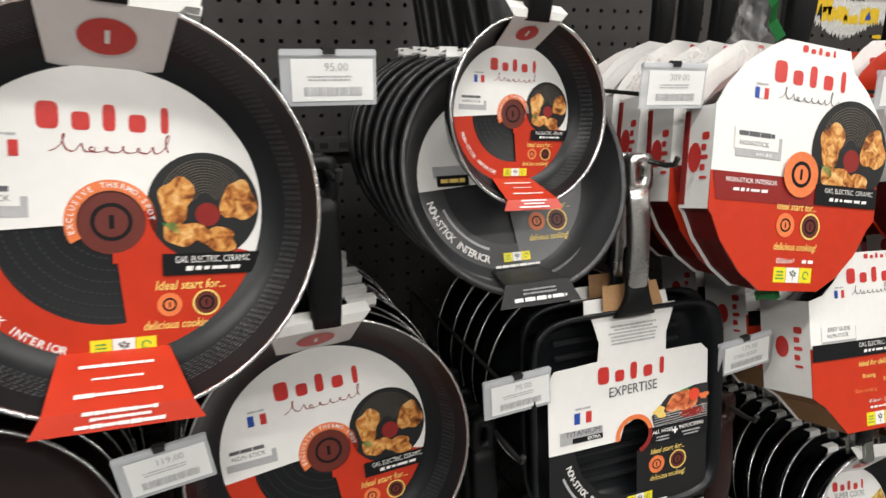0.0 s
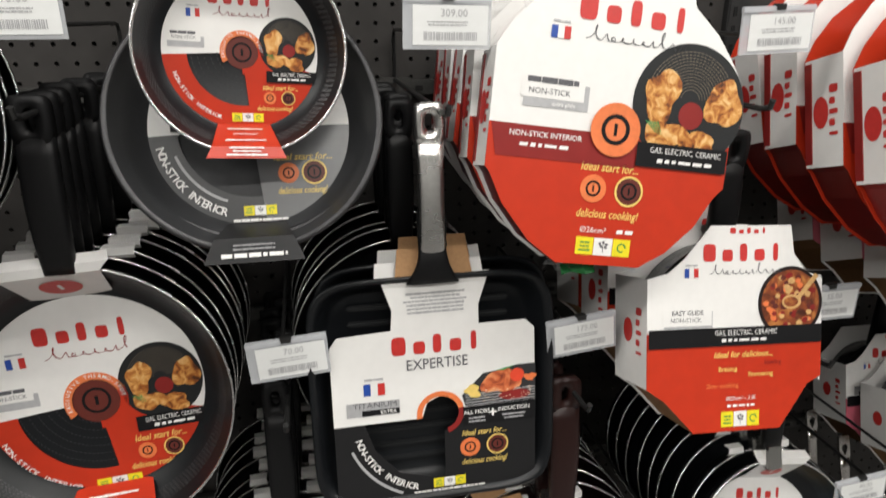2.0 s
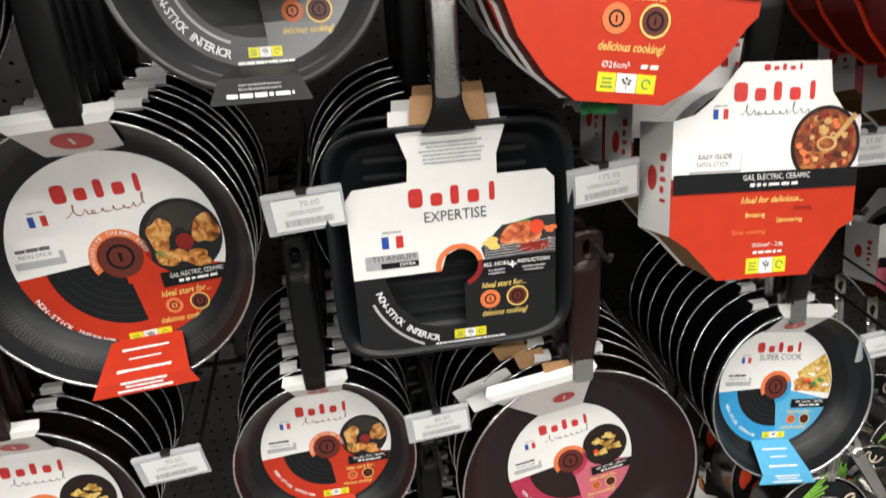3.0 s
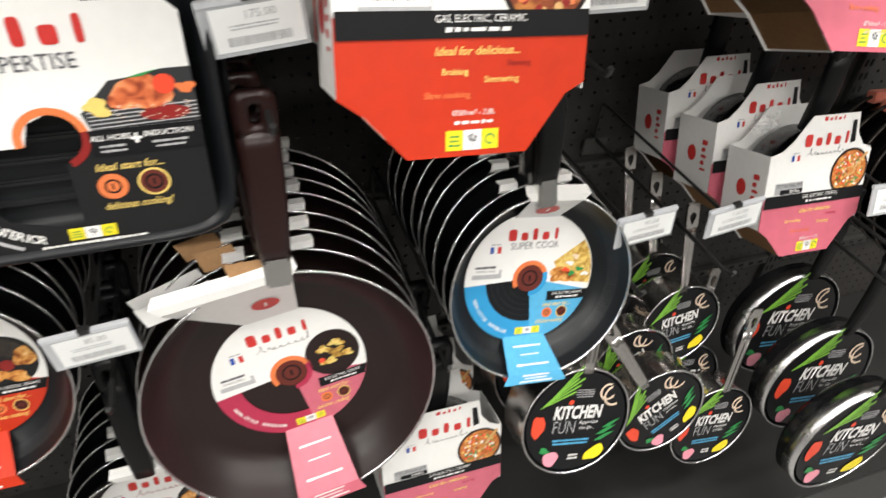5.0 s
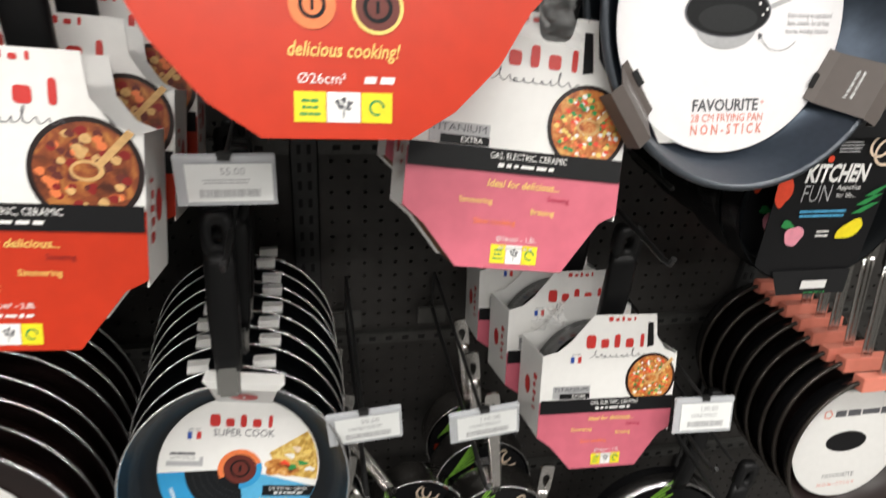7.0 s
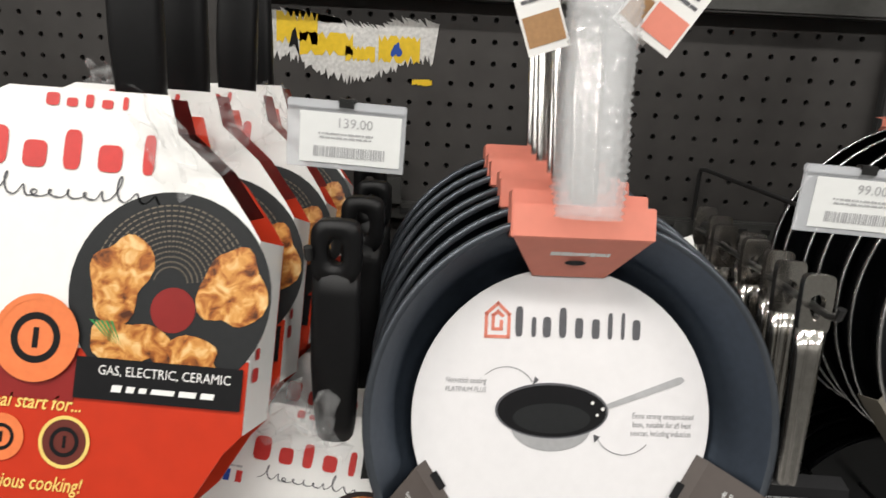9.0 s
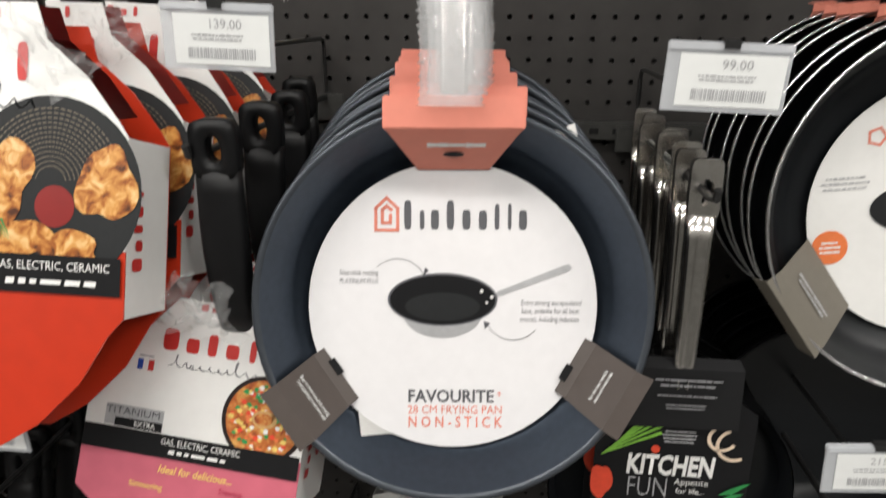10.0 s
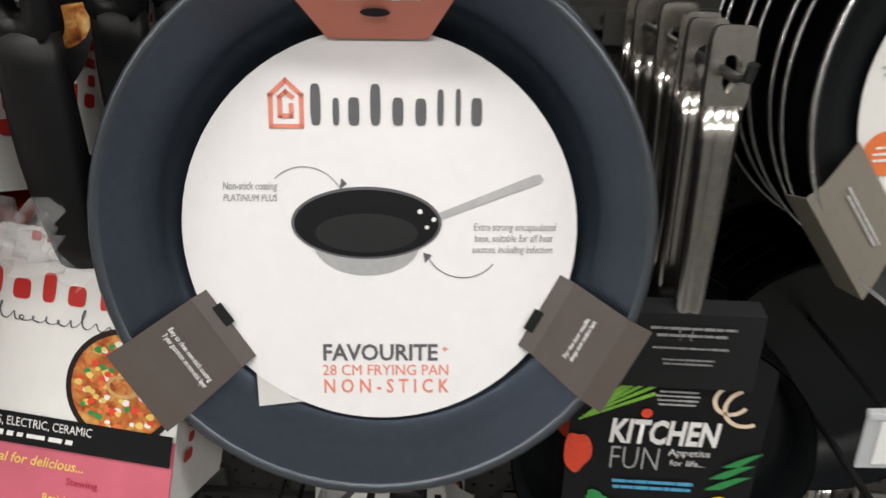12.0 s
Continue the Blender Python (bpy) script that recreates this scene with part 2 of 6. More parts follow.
def band(cx, cz, r0, r1, a0, a1, y=0.0, n=36, t=0.0):
    """A flat ring sector."""
    bm = bmesh.new()
    o = disc_pts(cx, cz, r1, None, n, a0, a1)
    i = disc_pts(cx, cz, r0, None, n, a0, a1)
    full = abs(a1 - a0) >= 360
    vo = [bm.verts.new((x, y, z)) for x, z in o]
    vi = [bm.verts.new((x, y, z)) for x, z in i]
    m = len(vo)
    for k in range(m if full else m - 1):
        bm.faces.new((vo[k], vi[k], vi[(k + 1) % m], vo[(k + 1) % m]))
    bmesh.ops.recalc_face_normals(bm, faces=bm.faces)
    if bm.faces[:][0].normal.y > 0:
        bmesh.ops.reverse_faces(bm, faces=bm.faces)
    if t:
        g = bmesh.ops.extrude_face_region(bm, geom=bm.faces[:])
        for v in g["geom"]:
            if isinstance(v, bmesh.types.BMVert):
                v.co.y -= t
        bmesh.ops.recalc_face_normals(bm, faces=bm.faces)
    return bm


def rect(cx, cz, w, h, y, bm=None, slant=0.0):
    return sheet([(cx - w / 2 - slant * h / 2, cz - h / 2), (cx + w / 2 - slant * h / 2, cz - h / 2), (cx + w / 2 + slant * h / 2, cz + h / 2), (cx - w / 2 + slant * h / 2, cz + h / 2)], y, 0, bm)


def turn2(bm, cx, cz, deg):
    """Turns a flat print about a point of its sheet, against the clock."""
    bm.transform(Matrix.Translation((cx, 0, cz)) @ Matrix.Rotation(radians(-deg), 4, "Y") @ Matrix.Translation((-cx, 0, -cz)))
    return bm


def text_bm(s, cx, cz, size, y, slant=0.0, bold=0.0, width=None):
    cu = bpy.data.curves.new("lettering", "FONT")
    cu.body, cu.size, cu.align_x, cu.align_y = s, size, "CENTER", "CENTER"
    cu.shear, cu.offset, cu.resolution_u = slant, bold * size, 2
    ob = bpy.data.objects.new("lettering", cu)
    me = bpy.data.meshes.new_from_object(ob)
    bpy.data.objects.remove(ob)
    bm = bmesh.new()
    bm.from_mesh(me)
    bpy.data.meshes.remove(me)
    k = 1.0
    if width:
        xs = [v.co.x for v in bm.verts]
        k = width / (max(xs) - min(xs))
    for v in bm.verts:
        v.co = Vector((cx + v.co.x * k, y, cz + v.co.y))
    for f in bm.faces:
        f.normal_update()
        if f.normal.y > 0:
            f.normal_flip()
    return bm


def words_bm(cx, cz, w, h, y, seed=1, gap=0.25, slant=0.1, lines=1, lead=1.7):
    """Small print that cannot be read: plain bars of its size."""
    rnd = random.Random(seed)
    bm = bmesh.new()
    for li in range(lines):
        wl = w * (1 if lines == 1 else rnd.uniform(0.7, 1))
        x, z = cx - wl / 2, cz - li * h * lead
        while x < cx + wl / 2 - h * 0.3:
            k = min(rnd.uniform(0.8, 3.0) * h, cx + wl / 2 - x)
            rect(x + k / 2, z, k, h * rnd.uniform(0.6, 0.9), y, bm, slant)
            x += k + h * gap
    return bm


def script_bm(cx, cz, w, h, y, seed=3, r=None):
    """A handwritten product line, drawn as a plain uneven stroke with no letters in it."""
    rnd = random.Random(seed)
    r = r or h * 0.03
    bm = bmesh.new()
    pts = []
    x, k = 0.0, 0
    loops = max(6, int(w / h * 1.7))
    while k < loops:
        tall = k == 0 or (k > 2 and rnd.random() < 0.2)
        amp = h * (rnd.uniform(0.75, 0.95) if tall else rnd.uniform(0.22, 0.4))
        wd = rnd.uniform(0.65, 1.35) * (1.5 if k == 0 else 1)
        turn = rnd.choice((0.55, 0.9, 0.2))
        for i in range(10):
            a = 2 * math.pi * i / 10
            zz = amp * (1 - math.cos(a)) * 0.5
            pts.append((x + wd * i / 10 + turn * math.sin(a) * 0.4, zz, 0.22 * zz))
        x += wd
        k += 1
    pts = [(cx - w / 2 + w * px / x + lean, cz - h * 0.3 + pz) for px, pz, lean in pts]
    for i, ((xa, za), (xb, zb)) in enumerate(zip(pts, pts[1:])):
        dx, dz = xb - xa, zb - za
        q = r * (1.25 if dz < 0 else 0.7) / max(1e-6, math.hypot(dx, dz))
        sheet([(xa - dz * q, za + dx * q), (xa + dz * q, za - dx * q), (xb + dz * q, zb - dx * q), (xb - dz * q, zb + dx * q)], y, 0, bm)
    return bm


def mark_bm(cx, cz, w, h, y, forms):
    """A brand mark as plain rounded blocks; forms: (start, width, height) across its length."""
    bm = bmesh.new()
    for x, ww, hh in forms:
        xm, zm = cx - w / 2 + (x + ww / 2) * w, cz - h / 2 + hh * h / 2
        sheet([(xm + ww * w / 2 * math.copysign(abs(c) ** 0.5, c), zm + hh * h / 2 * math.copysign(abs(q) ** 0.5, q))
               for c, q in ((math.cos(radians(a)), math.sin(radians(a))) for a in range(0, 360, 15))], y, 0, bm)
    return bm


def logo_bm(cx, cz, w, h, y):
    return mark_bm(cx, cz, w, h, y, ((0.02, 0.15, 1.0), (0.25, 0.125, 0.68), (0.46, 0.09, 1.0), (0.64, 0.125, 0.68), (0.87, 0.06, 1.0)))


def blob_pts(cx, cz, rx, rz, seed, rough=0.16, n=26):
    rnd = random.Random(seed)
    ph = [rnd.uniform(0, 6.28) for _ in range(4)]
    out = []
    for i in range(n):
        a = 2 * math.pi * i / n
        k = 1 + rough * (math.sin(2 * a + ph[0]) * 0.6 + math.sin(3 * a + ph[1]) * 0.6 + math.sin(5 * a + ph[2]) * 0.35)
        out.append((cx + rx * k * math.cos(a), cz + rz * k * math.sin(a)))
    return out


# ---- the display wall and the aisle ----
def setting(name, bm, material, label, category, parent=None):
    ob = part(name, bm, material, parent)
    return tagged(ob, label, category, "", "structure")


def peg_board(name, x0, x1, z0, z1, ox, oz):
    """A steel board with round holes at 25 mm, pressed through its thickness."""
    p, r, n = 0.025, 0.0034, 8
    i0, i1 = math.ceil((x0 - ox + p / 2) / p), math.floor((x1 - ox - p / 2) / p)
    k0, k1 = math.ceil((z0 - oz + p / 2) / p), math.floor((z1 - oz - p / 2) / p)
    vs, fs = [], []

    def quad(a, b, c, d):
        fs.append((a, b, c, d))
    for i in range(i0, i1 + 1):
        for k in range(k0, k1 + 1):
            cx, cz = ox + i * p, oz + k * p
            b = len(vs)
            for j in range(n):
                a = 2 * math.pi * j / n + math.pi / n
                c, s = math.cos(a), math.sin(a)
                q = max(abs(c), abs(s))
                vs.append((cx + p / 2 * c / q, 0.0, cz + p / 2 * s / q))
            for j in range(n):
                a = 2 * math.pi * j / n + math.pi / n
                vs.append((cx + r * math.cos(a), 0.0, cz + r * math.sin(a)))
            for j in range(n):
                a = 2 * math.pi * j / n + math.pi / n
                vs.append((cx + r * 0.9 * math.cos(a), 0.006, cz + r * 0.9 * math.sin(a)))
            corners = len(vs)
            for sx, sz in ((1, 1), (-1, 1), (-1, -1), (1, -1)):
                vs.append((cx + sx * p / 2, 0.0, cz + sz * p / 2))
            for j in range(n):
                m2 = (j + 1) % n
                quad(b + j, b + n + j, b + n + m2, b + m2)
                quad(b + n + j, b + 2 * n + j, b + 2 * n + m2, b + n + m2)
            for ci, j in enumerate((0, 2, 4, 6)):
                fs.append((corners + ci, b + j, b + (j + 1) % n))
    # margins round the holed field
    xa, xb, za, zb = ox + i0 * p - p / 2, ox + i1 * p + p / 2, oz + k0 * p - p / 2, oz + k1 * p + p / 2
    for a0, a1, c0, c1 in ((x0, xa, z0, z1), (xb, x1, z0, z1), (xa, xb, z0, za), (xa, xb, zb, z1)):
        if a1 - a0 > 1e-5 and c1 - c0 > 1e-5:
            b = len(vs)
            vs.extend(((a0, 0, c0), (a1, 0, c0), (a1, 0, c1), (a0, 0, c1)))
            fs.append((b, b + 1, b + 2, b + 3))
    me = bpy.data.meshes.new(name)
    me.from_pydata(vs, [], fs)
    bm = bmesh.new()
    bm.from_mesh(me)
    bmesh.ops.recalc_face_normals(bm, faces=bm.faces)
    if sum(f.normal.y for f in bm.faces if abs(f.normal.y) > 0.9) > 0:
        bmesh.ops.reverse_faces(bm, faces=bm.faces)
    bm.to_mesh(me)
    bm.free()
    me.materials.append(M["peg"])
    return tagged(new(name, me), "dark grey perforated steel back board of the shop display", "pegboard", "back boards", "structure")


POSTS = (-0.78, 1.062, 1.85, 2.75)
RAILS = (0.40, 0.755, 1.10, 1.44, 1.78)
peg_board("wall_board_1", -0.76, 1.042, 0.02, 2.2, 0.419, 1.605)
peg_board("wall_board_2", 1.082, 1.832, 0.02, 2.2, 1.5, 1.598)
peg_board("wall_board_3", 1.868, 2.73, 0.02, 2.2, 1.5, 1.598)
# added sheet: its near-black colour gives the holes their dark
setting("wall_backing", box(-2.5, 4.5, 0.007, 0.06, 0.0, 2.4), M["void"], "near-black sheet standing for the dark behind the board holes", "wall")
setting("wall_north", box(-2.5, 4.5, 0.06, 0.2, 0, 3.2), M["plaster"], "plain shop wall behind the display", "wall")
setting("wall_south", box(-2.5, 4.5, -3.6, -3.45, 0, 3.2), M["plaster"], "plain wall across the aisle", "wall")
setting("wall_west", box(-2.6, -2.5, -3.6, 0.2, 0, 3.2), M["plaster"], "plain wall at the end of the aisle", "wall")
setting("wall_east", box(4.5, 4.6, -3.6, 0.2, 0, 3.2), M["plaster"], "plain wall at the end of the aisle", "wall")
setting("ceiling", box(-2.6, 4.6, -3.6, 0.2, 3.2, 3.3), M["ceil"], "plain white shop ceiling", "ceiling")
setting("floor", box(-2.6, 4.6, -3.6, 0.2, -0.1, 0), M["floor"], "pale grey shop floor", "floor")
# the near-black deck colour stands in for shadow under the hanging pans
deck = setting("base_deck", box(-2.5, 4.5, -0.47, 0.0, 0.0, 0.17, 0.004), M["deck"], "steel base deck under the display, darkened for the shade there", "plinth")
for px in POSTS:
    post = thing("upright_post", "dark slotted steel upright between the boards", "post", "uprights")
    tagged(post, kind="structure")
    part("column", box(px - 0.018, px + 0.018, -0.012, 0.006, 0.0, 2.3, 0.002), M["post"], post)
    # raised near-black boxes stand for the shade inside the post slots
    slots = bmesh.new()
    for k in range(70):
        for sx in (-0.007, 0.007):
            box(px + sx - 0.0028, px + sx + 0.0028, -0.0135, -0.012, 0.25 + k * 0.028, 0.264 + k * 0.028, 0, slots)
    tagged(part("slots", slots, M["void"], post), kind="stuff")
for zr in RAILS:
    for xa, xb in zip(POSTS, POSTS[1:]):
        rail = thing("slotted_rail", "grey slotted steel rail that carries the hooks", "rail", "hook rails")
        tagged(rail, kind="structure")
        part("bar", box(xa + 0.02, xb - 0.02, -0.014, -0.001, zr - 0.011, zr + 0.011, 0.0015), M["rail"], rail)
        # slot shade is drawn as near-black boxes on the bar
        slots = bmesh.new()
        x = xa + 0.04
        while x < xb - 0.04:
            box(x, x + 0.011, -0.0155, -0.014, zr - 0.0035, zr + 0.0035, 0, slots)
            x += 0.028
        tagged(part("slots", slots, M["void"], rail), kind="stuff")
# grey header panel over the middle board
setting("header_panel", box(1.06, 1.852, -0.03, -0.002, 1.692, 1.79, 0.003), M["rail"], "grey steel header strip over the back board", "panel")

# torn sticker
sticker = thing("torn_sticker", "torn white and yellow sticker remaining on the perforated back board", "sticker")
rnd = random.Random(5)
top, bot = [], []
for i in range(90):
    u = i / 89
    x = 1.097 + 0.205 * u + rnd.uniform(-0.001, 0.001)
    tear = rnd.uniform(0.0, 0.012) if i % 2 else rnd.uniform(-0.003, 0.004)
    bot.append((x, 1.609 + 0.010 * math.sin(u * 8 + 0.6) - 0.008 * math.sin(u * 3.2) + tear))
    tear = rnd.uniform(0.0, 0.010) if i % 2 else rnd.uniform(-0.003, 0.003)
    top.append((x + 0.006 * (i % 2), 1.674 - 0.004 * u - 0.008 * max(0, math.sin(u * 5.4 - 1.4)) - tear))
part("paper_rest", sheet(bot + top[::-1], -0.0004, 0.0004), M["torn"], sticker, "white paper left under the torn print")


def ragged(x0, x1, z0, z1, seed):
    """A patch of print with torn upright edges."""
    rn = random.Random(seed)
    pts = [(x0 + (x1 - x0) * k / 14, z0 + (rn.uniform(0, 0.35) if k % 2 else rn.uniform(0, 0.1)) * (z1 - z0)) for k in range(15)]
    return pts + [(x1 - (x1 - x0) * k / 14, z1 - (rn.uniform(0, 0.3) if k % 2 else 0) * (z1 - z0)) for k in range(15)]


for n, (x0, x1, z0, z1) in enumerate(((1.112, 1.162, 1.634, 1.672), (1.14, 1.205, 1.622, 1.65), (1.196, 1.232, 1.617, 1.636), (1.236, 1.286, 1.616, 1.65), (1.278, 1.302, 1.593, 1.601))):
    part("yellow_print", sheet(ragged(x0, x1, z0, z1, 30 + n), -0.0012), M["sticker_y"], sticker)
part("dark_print", sheet([(1.127, 1.63), (1.131, 1.648), (1.135, 1.654), (1.138, 1.64), (1.14, 1.62), (1.134, 1.634)], -0.0016), M["blackp"], sticker)
part("blue_print", sheet(blob_pts(1.258, 1.633, 0.005, 0.009, 3, 0.4), -0.0016), M["navy"], sticker)


# ---- hooks and price tags ----
def hook(x, z, tip=-0.40, tag_y=-0.365):
    """A double wire hook: the prong below carries goods, the wire above a price tag."""
    h = thing("display_hook", "dark wire double hook on the slotted rail", "hook", "display hooks", pose(x, 0, z))
    part("prong", tube([(0, 0, 0), (0, tip * 0.5, 0.001), (0, tip + 0.014, 0.002), (0, tip, 0.005), (0, tip - 0.003, 0.013)], 0.0032), M["hook"], h)
    part("tag_wire", tube([(0, -0.012, 0.005), (0, -0.012, 0.06), (0, -0.016, 0.068), (0, -0.03, 0.07), (0, tag_y, 0.074)], 0.0024), M["hook"], h)
    part("back_plate", box(-0.024, 0.024, -0.02, -0.0155, -0.03, 0.004, 0.0015), M["rail"], h)
    return h


def price_tag(x, y, z, price, turn=0.0, tilt=0.0):
    t = thing("price_tag", "clear plastic price tag holder with a white paper label", "price tag", "price tags", pose(x, y, z, tilt, turn, 0))
    w, hh = 0.083, 0.045
    holder = part("holder", box(-w / 2, w / 2, -0.0012, 0.0012, -hh / 2, hh / 2, 0.0005), M["plastic"], t, "clear plastic sleeve")
    part("top_clip", box(-w / 2, w / 2, -0.003, 0.003, hh / 2 - 0.004, hh / 2 + 0.002, 0.001), M["plastic"], holder)
    part("clip_notch", box(-0.006, 0.006, -0.0036, 0.004, hh / 2 - 0.003, hh / 2 + 0.004, 0.0008), M["hook"], holder)
    paper = part("paper", box(-w / 2 + 0.009, w / 2 - 0.003, -0.0018, -0.0014, -hh / 2 + 0.004, hh / 2 - 0.006), M["paper"], t, "white printed label")
    part("price_print", text_bm(price, 0.006, 0.0095, 0.0095, -0.0022), M["lightink"], paper)
    part("small_print", words_bm(0.0, 0.002, 0.05, 0.0016, -0.0022, 4, 0.4, 0, 2), M["lightink"], paper)
    bars = bmesh.new()
    rn = random.Random(7)
    x0 = -0.022
    while x0 < 0.028:
        k = rn.uniform(0.0004, 0.0013)
        rect(x0, -0.0105, k, 0.0075, -0.0022, bars)
        x0 += k + rn.uniform(0.0004, 0.0009)
    tagged(part("barcode", bars, M["lightink"], paper), kind="stuff")
    return t


HOOKS = []
for x, z in ((-0.02, 1.80), (0.338, 1.80), (0.70, 1.80), (1.12, 1.80), (1.437, 1.80), (1.81, 1.80),
             (-0.186, 1.42), (0.155, 1.462), (0.518, 1.452), (0.850, 1.45), (1.248, 1.478), (1.634, 1.445),
             (0.0, 1.13), (0.346, 1.135), (0.68, 1.115), (0.992, 1.135), (1.42, 1.12), (1.80, 1.13),
             (0.15, 0.81), (0.48, 0.81), (0.857, 0.752), (1.12, 0.815), (1.262, 0.815), (1.565, 0.80)):
    hook(x, z, {1.634: -0.355, 0.518: -0.385}.get(x, -0.395))
for x, y, z, price, tu, ti in ((0.157, -0.365, 1.548, "95.00", 0, 0), (0.521, -0.365, 1.536, "309.00", 1, 0), (0.866, -0.365, 1.528, "145.00", -2, 0),
                               (1.267, -0.365, 1.563, "139.00", 2, 0), (1.625, -0.365, 1.538, "99.00", 2, 0),
                               (-0.011, -0.365, 1.2, "119.00", -8, 0), (0.353, -0.365, 1.206, "70.00", -4, 0), (0.678, -0.365, 1.2, "175.00", -6, 0),
                               (0.998, -0.365, 1.21, "55.00", 0, 0), (1.79, -0.365, 1.226, "215.00", -4, 0),
                               (0.148, -0.365, 0.884, "90.00", -6, 0), (0.48, -0.365, 0.886, "85.00", -5, 0),
                               (1.119, -0.365, 0.908, "90.00", -5, 0), (1.258, -0.365, 0.896, "110.00", -7, 0), (1.546, -0.365, 0.876, "130.00", 3, -20)):
    price_tag(x, y, z, price, tu, ti)


# ---- pans ----
def fry_profile(R, d, base=0.74):
    inner = [(0, d), (R * base * 0.94, d), (R * base, d - 0.003), (R * (base + 0.09), d * 0.74), (R * 0.93, d * 0.36), (R * 0.985, d * 0.06), (R - 0.0012, 0.0)]
    outer = [(R, 0.0), (R * 0.99 + 0.001, d * 0.08), (R * 0.935 + 0.0025, d * 0.38), (R * (base + 0.1) + 0.002, d * 0.8), (R * base + 0.001, d + 0.002), (R * base * 0.9, d + 0.0038), (0, d + 0.0038)]
    return inner, outer


def handle_bm(z0, L, w0, w1, th, lean=0.12, hole=0.011, bulge=0.0):
    """A long grip that rises from the rim and ends in a hanging eye."""
    bm = bmesh.new()
    rings = []
    ze = z0 + L - 0.036
    st = 9
    for i in range(st):
        u = i / (st - 1)
        z = z0 + (ze - z0) * u
        w = (w0 + (w1 - w0) * u + bulge * math.sin(math.pi * u)) / 2
        t = th / 2 * (0.85 + 0.25 * math.sin(math.pi * min(1, u * 1.1)))
        yc = -lean * (z - z0) - 0.004 * math.sin(math.pi * u)
        ring = []
        for k in range(16):
            a = 2 * math.pi * k / 16
            c, s = math.cos(a), math.sin(a)
            ring.append(bm.verts.new((w * math.copysign(abs(c) ** 0.6, c), yc + t * math.copysign(abs(s) ** 0.6, s), z)))
        rings.append(ring)
    for a, b in zip(rings, rings[1:]):
        for k in range(16):
            bm.faces.new((a[k], a[(k + 1) % 16], b[(k + 1) % 16], b[k]))
    bm.faces.new(rings[0][::-1])
    bm.faces.new(rings[-1])
    # the eye
    zc = z0 + L - 0.02
    loops = []
    for off, hw, hz in ((-1, w1 / 2, 0.022), (-1, hole / 2, 0.0105), (1, hole / 2, 0.0105), (1, w1 / 2, 0.022)):
        lp = []
        for k in range(24):
            a = 2 * math.pi * k / 24
            c, s = math.cos(a), math.sin(a)
            e = 0.45 if hz > 0.015 else 0.8
            z = zc + hz * math.copysign(abs(s) ** e, s)
            lp.append(bm.verts.new((hw * math.copysign(abs(c) ** e, c), -lean * (z - z0) + off * th * 0.42, z)))
        loops.append(lp)
    for i in range(4):
        a, b = loops[i], loops[(i + 1) % 4]
        for k in range(24):
            bm.faces.new((a[k], a[(k + 1) % 24], b[(k + 1) % 24], b[k]))
    bmesh.ops.recalc_face_normals(bm, faces=bm.faces)
    return bm


def strap_bm(z0, L, w0, w1, th, lean=0.0):
    """A flat steel strap handle with a squared end and a drop-shaped hanging hole."""
    bm = bmesh.new()
    n = 32
    zc, hz = z0 + L - 0.024, 0.024
    loops = []
    for off, outer in ((-1, True), (-1, False), (1, False), (1, True)):
        lp = []
        for k in range(n):
            a = 2 * math.pi * k / n
            c, s = math.cos(a), math.sin(a)
            if outer:
                x, z = w1 / 2 * math.copysign(abs(c) ** 0.3, c), zc + hz * math.copysign(abs(s) ** 0.3, s)
            else:
                x, z = w1 * 0.27 * c * (1 if s > 0 else 1 + 0.55 * s), zc + (0.008 if s > 0 else 0.014) * s
            lp.append(bm.verts.new((x, off * th / 2 - lean * (z - z0), z)))
        loops.append(lp)
    for i in range(4):
        a, b = loops[i], loops[(i + 1) % 4]
        for k in range(n):
            bm.faces.new((a[k], a[(k + 1) % n], b[(k + 1) % n], b[k]))
    rings = []
    for i in range(8):
        u = i / 7
        z = z0 + (zc - hz + 0.003 - z0) * u
        w = (w0 + (w1 - w0) * u) / 2
        y = -lean * (z - z0)
        # rounded front with a shallow groove along the middle, flat back
        front = [(-w * math.cos(math.pi * k / 12), math.sin(math.pi * k / 12)) for k in range(13)]
        prof = [(x, y - th * (0.8 * b - 0.3 * math.exp(-(x / (0.3 * w)) ** 2))) for x, b in front] + [(w * 0.8, y + th / 2), (-w * 0.8, y + th / 2)]
        rings.append([bm.verts.new((x, yy, z)) for x, yy in prof])
    m = len(rings[0])
    for a, b in zip(rings, rings[1:]):
        for k in range(m):
            bm.faces.new((a[k], a[(k + 1) % m], b[(k + 1) % m], b[k])).smooth = k < 12
    bm.faces.new(rings[0])
    bm.faces.new(rings[-1])
    bmesh.ops.recalc_face_normals(bm, faces=bm.faces)
    return bm


def strip3(rows, t=0.0006):
    """A folded strip of card: rows of (x0, x1, y, z)."""
    bm = bmesh.new()
    vs = [(bm.verts.new((a, y, z)), bm.verts.new((b, y, z))) for a, b, y, z in rows]
    for p, q in zip(vs, vs[1:]):
        bm.faces.new((p[0], p[1], q[1], q[0]))
    bmesh.ops.recalc_face_normals(bm, faces=bm.faces)
    bmesh.ops.solidify(bm, geom=bm.faces[:], thickness=t)
    return bm


